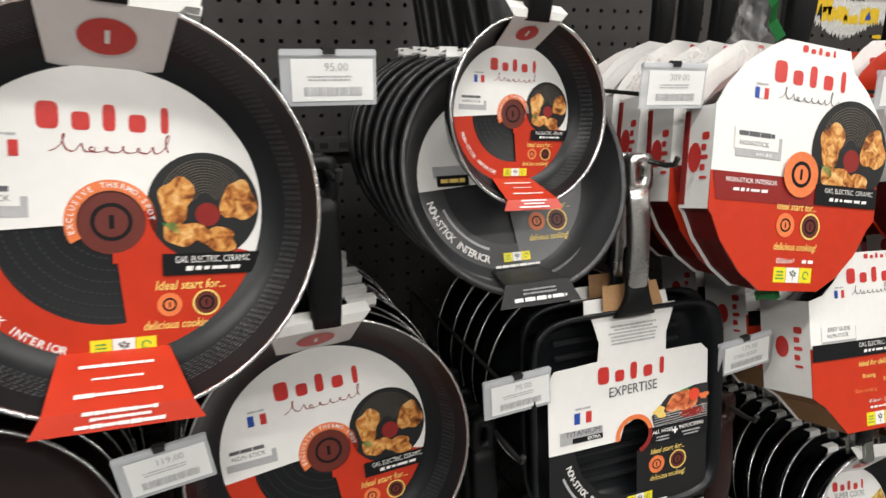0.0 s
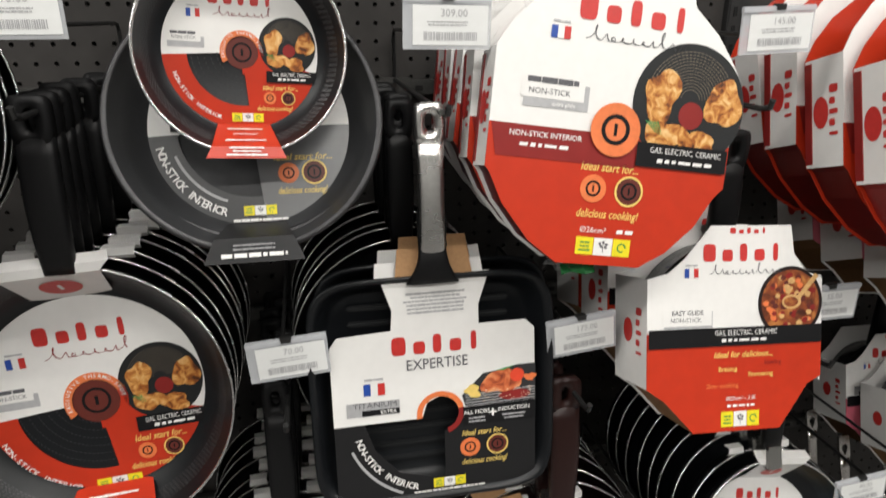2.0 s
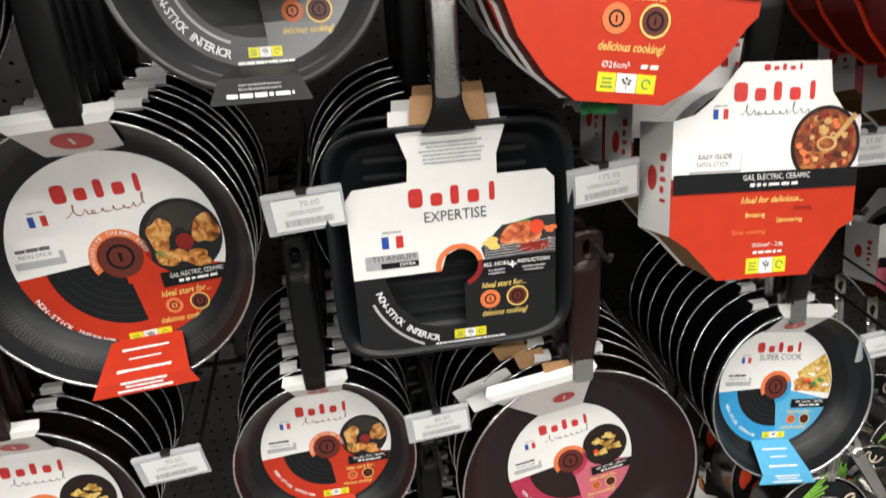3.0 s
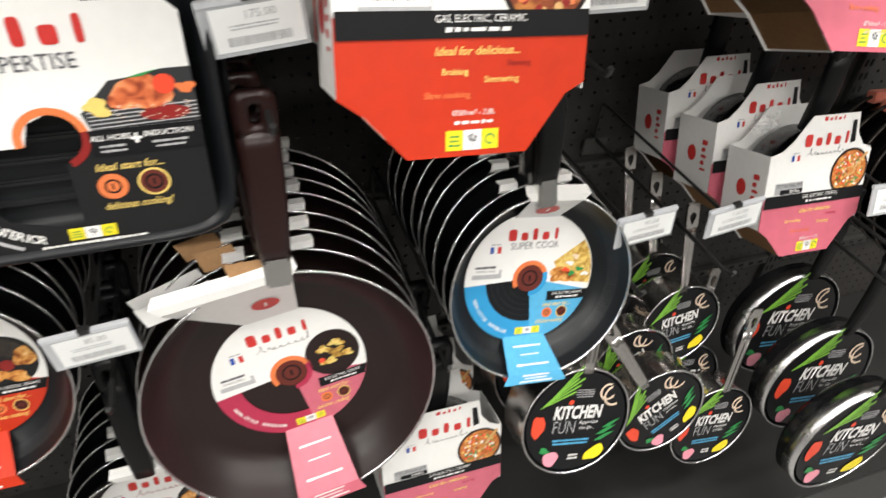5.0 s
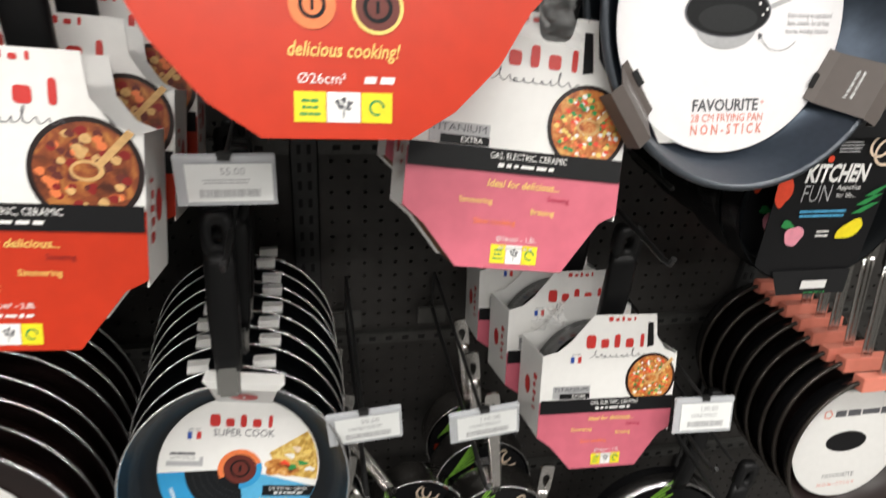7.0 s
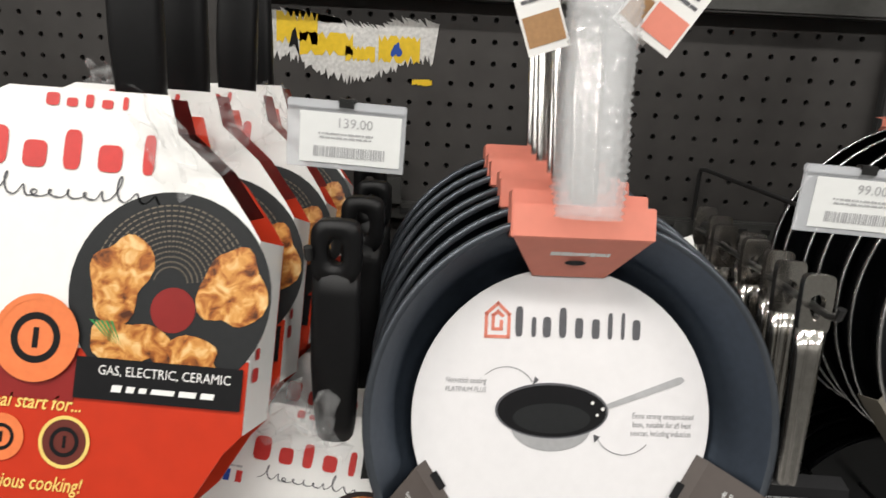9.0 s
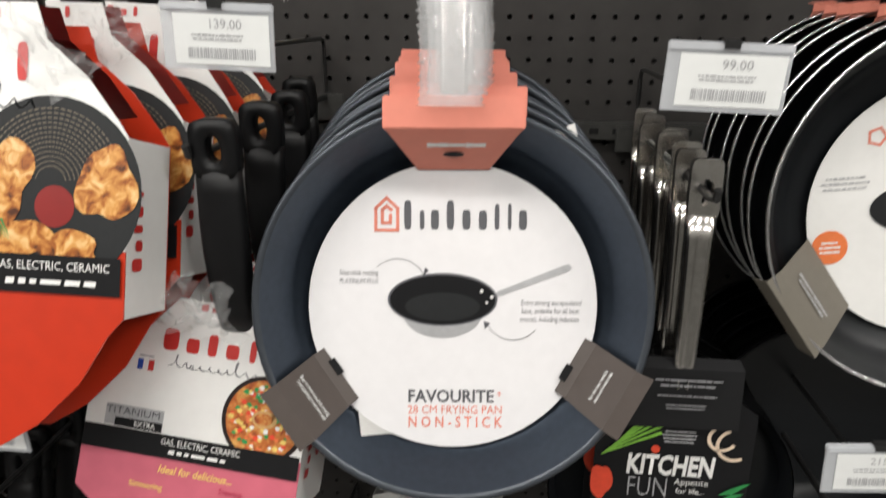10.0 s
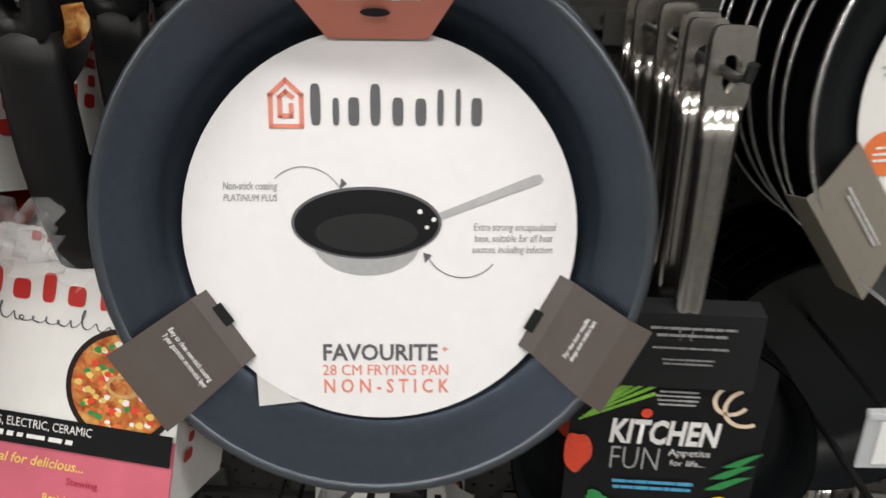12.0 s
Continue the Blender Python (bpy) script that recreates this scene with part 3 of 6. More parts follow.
def pan(R, d, m, label, group, inside, outside, hmat, hl, hw=(0.026, 0.028), lean=0.1, rim=True, ferrule="chrome", base=0.74, tabs=None, category="frying pan", thick=0.018, wide=0.0):
    """A hanging pan that opens towards the aisle, its rim in its own plane y = 0."""
    p = thing("saucepan" if category == "saucepan" else "frying_pan", label, category, group, m)
    inner, outer = fry_profile(R, d, base)
    part("interior", lathe(inner), M[inside], p, "", True)
    part("body", lathe(outer), M[outside], p, "", True)
    if rim:
        part("rim", lathe([(R - 0.0018, 0.001), (R - 0.0014, -0.0012), (R + 0.0006, -0.0012), (R + 0.001, 0.0015 + wide), (R - 0.0018, 0.001 + wide)] + ([] if wide else [(R - 0.0018, 0.001)])), M["rim"], p, "bare metal rim", True)
    elif inside in ("bluecoat", "greycoat"):
        lip = "lipgrey" if inside == "greycoat" else "lipbrown" if R < 0.14 else "lipblue"
        part("rim_lip", lathe([(R - 0.002, -0.001), (R + 0.001, -0.0032), (R + 0.0036, -0.0015), (R + 0.004, 0.0015), (R + 0.0026, 0.0045), (R - 0.001, 0.006)]), M[lip], p, "rolled rim", True)
    if hl:
        z0 = R - 0.006
        if ferrule:
            part("ferrule", box(-hw[0] * 0.46, hw[0] * 0.46, -0.009, 0.007, z0 - 0.006, z0 + 0.03, 0.003), M[ferrule], p, "metal collar")
            z0 += 0.022
        if hmat == "steelh":
            part("handle", strap_bm(z0, hl, hw[0], hw[1] * 1.15, thick * 0.7, lean), M[hmat], p, "flat steel handle")
        else:
            part("handle", handle_bm(z0, hl - 0.022 * bool(ferrule), hw[0], hw[1], thick, lean, 0.011, 0.003), M[hmat], p, "", True)
    if tabs:
        mat, wa, wb, y0 = tabs
        for sg in (-1, 1):
            xa, xb = sorted((sg * wb * 0.5, sg * wb))
            part("sleeve_tab", strip3([(xa, xb, 0.002, R - 0.006), (xa, xb, -0.003, R - 0.002), (xa * 0.97, xb * 1.02, -0.0025, R + 0.006), (xa, xb, 0.009, R + 0.008)]), M[mat], p)
    return p


def stack(front, n, step, seed=1, dz=0.0, jitter=1.0, dx=0.0):
    """Further pans of the same kind behind the first on its hook."""
    rn = random.Random(seed)
    base = front.matrix_basis.copy()
    rest = []
    for i in range(1, n):
        made = copy_thing(front, Matrix.Translation((dx * i + rn.uniform(-0.003, 0.003) * jitter, step * i + rn.uniform(-0.003, 0.003) * jitter, dz * i + rn.uniform(-0.002, 0.002))) @ base
                   @ pose(0, 0, 0, rn.uniform(-1.2, 1.2) * jitter, rn.uniform(-2, 2) * jitter, rn.uniform(-1.5, 1.5) * jitter))
        rest.append(made)
    return rest


def place(x, y, z, tilt=0.0, roll=0.0, yaw=0.0):
    return Matrix.Translation((x, y, z)) @ Matrix.Rotation(radians(yaw), 4, "Z") @ Matrix.Rotation(radians(-tilt), 4, "X") @ Matrix.Rotation(radians(roll), 4, "Y")


# ---- printed matter ----
def flag(card, x, z, s, y):
    for k, c in enumerate(("navy", "white", "logo")):
        part("flag_stripe", rect(x + (k - 1) * s * 0.34, z, s * 0.34, s * 0.62, y - 0.0001 * k), M[c], card)
    part("origin_print", words_bm(x, z + s * 0.52, s * 0.9, s * 0.13, y, 2, 0.2, 0), M["lightink"], card)


def thermo(card, x, z, r, y, dark=False):
    """A round heat-mark icon."""
    part("icon_disc", sheet(disc_pts(x, z, r), y), M["spot" if dark else "orange"], card)
    part("icon_ring", band(x, z, r * 0.45, r * 0.62, 0, 360, y - 0.0003), M["blackp"], card)
    part("icon_edge", band(x, z, r * 0.93, r * 1.08, 0, 360, y - 0.0003), M["gold" if dark else "orange"], card)
    part("icon_bar", rect(x, z, r * 0.14, r * 0.5, y - 0.0003), M["blackp"], card)


def eco_strip(card, x, z, w, h, y):
    part("green_print", rect(x - w * 0.34, z, w * 0.32, h, y), M["yellow"], card)
    part("white_print", rect(x, z, w * 0.34, h, y), M["white"], card)
    part("green_print", rect(x + w * 0.34, z, w * 0.32, h, y), M["yellow"], card)
    part("mark_print", words_bm(x - w * 0.34, z + h * 0.2, w * 0.22, h * 0.13, y - 0.0003, 3, 0.25, 0, 3, 1.7), M["dgreen"], card)
    tree = bmesh.new()
    for k, (dx, dz) in enumerate(((-0.06, 0.16), (0.0, 0.24), (0.06, 0.14), (-0.03, 0.02), (0.045, -0.02))):
        sheet(blob_pts(x + dx * w, z + dz * h, w * 0.028, h * 0.09, 5 + k, 0.3, 10), y - 0.0003, 0, tree)
    rect(x, z - h * 0.16, w * 0.014, h * 0.36, y - 0.0003, tree)
    part("tree_print", tree, M["ink"], card)
    part("mark_print", band(x + w * 0.34, z, h * 0.19, h * 0.27, 0, 300, y - 0.0003), M["dgreen"], card)


def photo_chicken(card, x, z, r, y, a0=0, a1=360):
    part("photo_pan", sheet(disc_pts(x, z, r), y), M["coatin"], card)
    grooves = bmesh.new()
    for k in range(13):
        g0 = r * (0.16 + 0.05 * k)
        for q in range(30):
            a0, a1 = radians(8 + 164 * q / 30), radians(8 + 164 * (q + 0.72) / 30)
            sheet([(x + g0 * math.cos(a0), z + r * 0.1 + g0 * math.sin(a0)), (x + (g0 + r * 0.016) * math.cos(a0), z + r * 0.1 + (g0 + r * 0.016) * math.sin(a0)), (x + (g0 + r * 0.016) * math.cos(a1), z + r * 0.1 + (g0 + r * 0.016) * math.sin(a1)), (x + g0 * math.cos(a1), z + r * 0.1 + g0 * math.sin(a1))], y - 0.0002, 0, grooves)
    tagged(part("photo_groove", grooves, M["groove"], card), kind="stuff")
    part("photo_spot", sheet(disc_pts(x + r * 0.05, z - r * 0.15, r * 0.22), y - 0.0002), M["dred"], card)
    for k, (dx, dz, a, b) in enumerate(((-0.5, 0.12, 0.3, 0.42), (0.62, 0.1, 0.3, 0.42), (-0.36, -0.5, 0.36, 0.24), (0.25, -0.62, 0.34, 0.22))):
        part("photo_chicken", sheet(blob_pts(x + dx * r, z + dz * r, a * r, b * r, k + 2, 0.2), y - 0.0004 - 0.0001 * k), M["chicken"], card)
    herb = bmesh.new()
    for k in range(5):
        sheet([(x - 0.75 * r + k * 0.05 * r, z - 0.3 * r), (x - 0.72 * r + k * 0.05 * r, z - 0.3 * r), (x - 0.5 * r + k * 0.02 * r, z - 0.52 * r)], y - 0.0009, 0, herb)
    part("photo_herb", herb, M["dgreen"], card)


def photo_bits(card, x, z, r, y, kind, seed=3):
    """A pot of stew or soup seen from above: cut pieces in a dark pot, with a wooden spoon."""
    part("photo_pot", sheet(disc_pts(x, z, r), y), M["browncoat"], card)
    part("photo_food", sheet(disc_pts(x, z, r * 0.9), y - 0.0002), M["stew" if kind == "stew" else "soup"], card)
    rn = random.Random(seed)
    cols = ("orange", "dred", "spot", "wood") if kind == "stew" else ("gold", "white", "orange", "dgreen", "veg_red")
    size = 0.1 if kind == "stew" else 0.062
    for c in cols:
        bm = bmesh.new()
        for _ in range(17 if kind == "stew" else 26):
            a, q = rn.uniform(0, 6.28), r * 0.78 * math.sqrt(rn.random())
            s = r * size * rn.uniform(0.7, 1.2)
            b0 = rn.uniform(0, 1.5)
            sheet([(x + q * math.cos(a) + s * (1 + 0.2 * math.sin(k * 2.4 + b0)) * math.cos(b0 + k * 0.785), z + q * math.sin(a) + s * 0.85 * math.sin(b0 + k * 0.785)) for k in range(8)], y - 0.0004 - rn.random() * 0.0003, 0, bm)
        tagged(part("photo_garnish", bm, M[c], card), kind="stuff")
    bowl = bmesh.new()
    sheet(disc_pts(x + r * 0.02, z + r * 0.02, r * 0.3, r * 0.2, 20), y - 0.0009, 0, bowl)
    sheet([(x + r * 0.1, z + r * 0.08), (x + r * 0.2, z), (x + r * 0.86, z + r * 0.72), (x + r * 0.74, z + r * 0.8)], y - 0.0009, 0, bowl)
    part("photo_spoon", bowl, M["wood"], card)
    part("photo_broth", sheet(disc_pts(x + r * 0.0, z + r * 0.02, r * 0.22, r * 0.14, 20), y - 0.0011), M["stew" if kind == "stew" else "soup"], card)


def arc_words(card, s, r, a0, a1, size, y, mat, inward=True):
    """Lettering round an arc, read from outside its lower left."""
    for i, ch in enumerate(s):
        if ch == " ":
            continue
        a = a0 + (a1 - a0) * i / (len(s) - 1)
        bm = text_bm(ch, 0, 0, size, 0, 0, 0.02)
        rot = a + 90 if inward else a - 90
        bm.transform(Matrix.Translation((r * math.cos(radians(a)), y, r * math.sin(radians(a)))) @ Matrix.Rotation(radians(-rot), 4, "Y"))
        part("arc_letter", bm, M[mat], card)


def round_label(p, Rc, y, pal, R, drop=0.0, spin=0.0):
    """The cut-out round card in a pan, with its tabs; pal: its colours and title."""
    low, low2, title, photo = pal["low"], pal["low2"], pal["title"], pal["photo"]
    y -= 0.0012
    c = part("label_card", band(0, 0, Rc * 0.21, Rc, -14, 184, y, 50, 0.0006), M["white"], p, "round printed card label")
    lower = part("label_lower", band(0, 0, Rc * 0.68, Rc, 184, 276, y, 30, 0.0006), M[low2], p)
    right = part("label_corner", band(0, 0, Rc * 0.21, Rc, 276, 346, y, 30, 0.0006), M[low], p)
    f = y - 0.0009
    part("spot_ring", band(0, 0, Rc * 0.205, Rc * 0.275, 20, 210, f), M["orange"], c)
    part("spot_ring", band(0, 0, Rc * 0.205, Rc * 0.275, 270, 380, f), M[low2], c)
    part("heat_spot", sheet(disc_pts(0, 0, Rc * 0.212), y + 0.0004), M["spot"], c)
    part("spot_mark", band(0, 0, Rc * 0.1, Rc * 0.125, 0, 360, y), M["blackp"], c)
    part("spot_mark", rect(0, 0, Rc * 0.03, Rc * 0.09, y), M["blackp"], c)
    if photo == "chicken":
        ring = bmesh.new()
        s = "EXCLUSIVE THERMO-SPOT"
        for i, ch in enumerate(s):
            if ch == " ":
                continue
            a = 196 - 190 * i / (len(s) - 1)
            lb = text_bm(ch, 0, 0, Rc * 0.05, 0, 0, 0.01)
            lb.transform(Matrix.Translation((Rc * 0.24 * math.cos(radians(a)), f - 0.0004, Rc * 0.24 * math.sin(radians(a)))) @ Matrix.Rotation(radians(90 - a), 4, "Y"))
            me = bpy.data.meshes.new("arc")
            lb.to_mesh(me)
            lb.free()
            ring.from_mesh(me)
            bpy.data.meshes.remove(me)
        part("arc_text", ring, M["white"], c)
    part("logo_print", logo_bm(0, Rc * 0.67, Rc * 0.84, Rc * 0.17, f), M["logo"], c)
    if title == "script":
        part("script_print", script_bm(Rc * 0.02, Rc * 0.49, Rc * 0.72, Rc * 0.14, f), M["dred" if low == "red" else "ink"], c)
    else:
        part("title_print", text_bm(title, Rc * 0.02, Rc * 0.5, Rc * 0.15, f, 0, 0, Rc * 0.75), M["ink"], c)
    flag(c, -Rc * 0.58, Rc * 0.46, Rc * 0.16, f)
    part("badge_print", rect(-Rc * 0.68, Rc * 0.1, Rc * 0.44, Rc * 0.13, f), M["lightink"], c)
    part("badge_print", rect(-Rc * 0.7, Rc * 0.18, Rc * 0.4, Rc * 0.15, f - 0.0003), M["white"], c)
    part("badge_text", words_bm(-Rc * 0.7, Rc * 0.21, Rc * 0.32, Rc * 0.04, f - 0.0005, 5, 0.2, 0), M["ink"], c)
    part("badge_text", text_bm("NON-STICK", -Rc * 0.7, Rc * 0.15, Rc * 0.055, f - 0.0005), M["ink"], c)
    # right side: photo, black stripe, small icons
    if photo == "chicken":
        photo_chicken(c, Rc * 0.58, Rc * 0.1, Rc * 0.37, f)
    elif photo == "pasta":
        part("photo_food", band(0, 0, Rc * 0.42, Rc * 0.985, -8, 34, f, 24), M["pasta"], c)
        part("photo_food", sheet(blob_pts(Rc * 0.5, Rc * 0.02, Rc * 0.2, Rc * 0.12, 9, 0.3), f - 0.0003), M["chicken"], c)
        for k, (dx, dz, mt) in enumerate(((0.62, 0.2, "white"), (0.78, 0.1, "dgreen"), (0.7, 0.3, "cream"), (0.84, 0.26, "gold"), (0.56, 0.1, "veg_red"), (0.88, 0.02, "white"), (0.66, 0.04, "dgreen"))):
            part("photo_piece", sheet(blob_pts(Rc * dx, Rc * dz, Rc * 0.055, Rc * 0.035, 40 + k, 0.35), f - 0.0005 - 0.00005 * k), M[mt], c)
    else:
        part("photo_pan", sheet(disc_pts(Rc * 0.58, Rc * 0.12, Rc * 0.36), f), M["browncoat"], c)
        for k, (dx, dz) in enumerate(((-0.1, 0.1), (0.08, 0.16), (0.16, -0.05), (-0.06, -0.1), (0.05, 0.02))):
            part("photo_food", sheet(blob_pts(Rc * (0.58 + dx), Rc * (0.1 + dz), Rc * 0.09, Rc * 0.06, 11 + k, 0.4), f - 0.0003), M["pasta"], c)
        part("photo_tomato", sheet(disc_pts(Rc * 0.42, Rc * 0.04, Rc * 0.04), f - 0.0005), M["veg_red"], c)
    part("stripe", sheet([(Rc * 0.3, -Rc * 0.22), (Rc * 0.3, -Rc * 0.37), (Rc * 0.92, -Rc * 0.37), (Rc * 0.97, -Rc * 0.22)], f - 0.001), M["blackp"], c)
    part("stripe_text", text_bm("GAS, ELECTRIC, CERAMIC", Rc * 0.63, -Rc * 0.265, Rc * 0.065, f - 0.0014, 0, 0.0, Rc * 0.5), M["white"], c)
    part("stripe_text", words_bm(Rc * 0.63, -Rc * 0.325, Rc * 0.36, Rc * 0.035, f - 0.0014, 8, 0.5, 0.2), M["white"], c)
    part("slogan", text_bm("Ideal start for...", Rc * 0.48, -Rc * 0.44, Rc * 0.09, f, 0.25, 0.01, Rc * 0.46), M["gold"], right)
    thermo(right, Rc * 0.34, -Rc * 0.57, Rc * 0.075, f)
    thermo(right, Rc * 0.58, -Rc * 0.57, Rc * 0.085, f, True)
    part("slogan", text_bm("delicious cooking!", Rc * 0.4, -Rc * 0.71, Rc * 0.085, f, 0.25, 0.01, Rc * 0.46), M["gold"], right)
    arc_words(lower, "NON-STICK INTERIOR", Rc * 0.88, 200, 250, Rc * 0.072, f, "white")
    eco_strip(lower, Rc * 0.05, -Rc * 0.83, Rc * 0.4, Rc * 0.11, f - 0.0005)
    # tabs over the rim
    zr = R * 0.955
    tl = pal.get("reach", 0.47)
    tab = part("label_tab", strip3([(-Rc * 0.33, Rc * 0.33, y + 0.0004, Rc * 0.91), (-Rc * (tl - 0.085), Rc * 0.385, -0.0045, zr), (-Rc * tl, Rc * 0.47, -0.0058, R + 0.003), (-Rc * tl * 0.95, Rc * 0.45, 0.004, R + 0.011)]), M["white"], p)
    up_sl = math.atan2(y + 0.0045, zr - Rc * 0.91)
    part("oval_mark", sheet(disc_pts(0, 0, Rc * 0.165, Rc * 0.15, 28), 0), M["logo"], tab, "", False,
         Matrix.Translation((0, (y - 0.0045) * 0.5 - 0.0014, (Rc * 0.91 + zr) / 2)) @ Matrix.Rotation(up_sl, 4, "X"))
    part("oval_bar", rect(0, 0, Rc * 0.03, Rc * 0.11, 0), M["white"], tab, "", False,
         Matrix.Translation((0, (y - 0.0045) * 0.5 - 0.0020, (Rc * 0.91 + zr) / 2)) @ Matrix.Rotation(up_sl, 4, "X"))
    if pal.get("tail", True):
        zt = R * 0.925
        tail = part("label_tail", strip3([(-Rc * 0.33, Rc * 0.33, y + 0.0004, -Rc * 0.92), (-Rc * 0.42, Rc * 0.42, -0.0045, -zt), (-Rc * 0.49, Rc * 0.49, -0.0075, -R - 0.003)]), M[low], p)
        prof = [Vector((0, y + 0.0004, -Rc * 0.92)), Vector((0, -0.0045, -zt)), Vector((0, -0.0075, -R - 0.003))]
        for row, (seg, u) in enumerate(((0, 0.3), (0, 0.52), (0, 0.78), (1, 0.1), (1, 0.4), (1, 0.72))):
            d = prof[seg + 1] - prof[seg]
            at = prof[seg] + d * u
            tw = words_bm(0, 0, Rc * (0.44, 0.3, 0.5, 0.42, 0.34, 0.5)[row], Rc * (0.036, 0.026, 0.04, 0.026, 0.022, 0.03)[row], 0, 21 + row, 0.12, 0.1)
            part("tail_text", tw, M["white"], tail, "", False, Matrix.Translation(at) @ Matrix.Rotation(-math.atan2(-d.y, -d.z), 4, "X") @ Matrix.Translation((0, -0.0018, 0)))
    for o in (c, lower, right):
        o.location.z -= drop
    for o in p.children:
        if o.name.startswith("label_"):
            o.rotation_euler.y = radians(spin)


RED = {"low": "red", "low2": "red", "title": "script", "photo": "chicken"}
PINK = {"reach": 1.15, "low": "pink", "low2": "magenta", "title": "script", "photo": "shrimp"}
BLUE = {"low": "lblue", "low2": "blue", "title": "SUPER COOK", "photo": "pasta"}


def kitchen_print(c, Rc, y, rise=0.0):
    """Vegetables and title on the black round card."""
    f = y - 0.0006
    leek = bmesh.new()
    for k in range(6):
        a = 26 + 5 * k
        x0, z0 = -0.80 + 0.035 * k, 0.32 + 0.035 * k
        L = 0.72 + 0.07 * (k % 3)
        ca, sa = math.cos(radians(a)), math.sin(radians(a))
        w = 0.019
        sheet([((x0 - sa * w * 0.5) * Rc, (z0 + ca * w * 0.5) * Rc), ((x0 + sa * w * 0.5) * Rc, (z0 - ca * w * 0.5) * Rc),
               ((x0 + ca * L + sa * w) * Rc, (z0 + sa * L - ca * w) * Rc), ((x0 + ca * L - sa * w) * Rc, (z0 + sa * L + ca * w) * Rc)], f - 0.0001 * k, 0, leek)
    part("leek_print", leek, M["green"], c)
    part("onion_print", band(0.52 * Rc, 0.6 * Rc, 0.13 * Rc, 0.17 * Rc, 70, 330, f), M["cream"], c)
    part("onion_print", band(0.66 * Rc, 0.52 * Rc, 0.17 * Rc, 0.21 * Rc, 110, 300, f), M["cream"], c)
    part("title_print", text_bm("KITCHEN", -0.02 * Rc, 0.2 * Rc, 0.36 * Rc, f, 0.08, 0.035, 0.98 * Rc), M["white"], c)
    part("title_print", text_bm("FUN", -0.25 * Rc, -0.1 * Rc, 0.38 * Rc, f, 0, -0.014, 0.44 * Rc), M["lightink"], c)
    part("slogan_print", text_bm("Appetite", 0.24 * Rc, -0.0 * Rc, 0.11 * Rc, f), M["white"], c)
    part("slogan_print", text_bm("for life...", 0.24 * Rc, -0.12 * Rc, 0.1 * Rc, f), M["white"], c)
    part("mark_print", sheet(disc_pts(-0.2 * Rc, 0.42 * Rc, 0.05 * Rc), f), M["veg_red"], c)
    part("pepper_print", sheet(blob_pts(-0.78 * Rc, -0.05 * Rc, 0.12 * Rc, 0.24 * Rc, 4, 0.14), f), M["veg_red"], c)
    leaf = bmesh.new()
    for dx, dz in ((0, 0), (0.1, 0.14), (-0.02, -0.13)):
        sheet([((0.45 + dx) * Rc, (-0.28 + dz) * Rc), ((0.6 + dx) * Rc, (-0.27 + dz) * Rc), ((0.85 + dx * 0.5) * Rc, (-0.1 + dz) * Rc), ((0.72 + dx) * Rc, (-0.12 + dz) * Rc), ((0.58 + dx) * Rc, (-0.19 + dz) * Rc)], f - 0.0001, 0, leaf)
    part("leaf_print", leaf, M["dgreen"], c)
    part("info_print", words_bm(-0.05 * Rc, -0.36 * Rc, 0.8 * Rc, 0.05 * Rc, f, 6, 0.15, 0, 2, 1.4), M["lblue"], c)
    part("radish_print", sheet(blob_pts(-0.4 * Rc, -0.74 * Rc, 0.14 * Rc, 0.17 * Rc, 8, 0.14), f), M["veg_pink"], c)
    part("sprout_print", sheet(blob_pts(-0.56 * Rc, -0.56 * Rc, 0.1 * Rc, 0.06 * Rc, 10, 0.3), f), M["dgreen"], c)
    part("pepper_print", turn2(sheet(blob_pts(0.5 * Rc, -0.66 * Rc, 0.24 * Rc, 0.12 * Rc, 6, 0.14), f), 0.5 * Rc, -0.66 * Rc, 28), M["veg_yel"], c)
    part("info_print", words_bm(0.06 * Rc, -0.68 * Rc, 0.24 * Rc, 0.05 * Rc, f, 9, 0.1, 0, 2, 1.4), M["white"], c)
    part("info_print", words_bm(0.05 * Rc, 0.66 * Rc, 0.4 * Rc, 0.025 * Rc, f, 12, 0.15, 0, 4, 1.8), M["lightink"], c)
    for o in c.children:
        o.location.z = rise


def kitchen_pan(R, d, m, group, n, step, handle, hl, seed, lean=0.0, rim=True, dx=0.0, dz=0.0, full=True):
    steel = handle == "steel"
    label = "steel saucepan with a round black vegetable-print card and steel handle" if steel else "black frying pan with a round black vegetable-print card"
    p = pan(R, d, m, label, group, "coat", "steelh" if steel and rim else "outside", "steelh" if steel else "bake", hl, (0.017, 0.019) if steel else (0.024, 0.026), lean, rim, None, 0.9, None, "saucepan" if steel else "frying pan", 0.008 if steel else 0.016, 0.0 if steel or not rim else 0.024)
    if full:
        face = disc_pts(0, 0, R * 0.93, None, 48)
    else:
        face = [(max(-R * 0.63, min(R * 0.63, px)), pz) for px, pz in disc_pts(0, 0, R * 0.985, None, 64)]
    c = part("label_card", sheet(face, 0.002, 0.001), M["blackp"], p, "black printed card")
    kitchen_print(c, R * 0.93 if full else R * 0.72, 0.0, 0 if full else 0.012)
    stack(p, n, step, seed, dz, 1.0, dx)
    return p


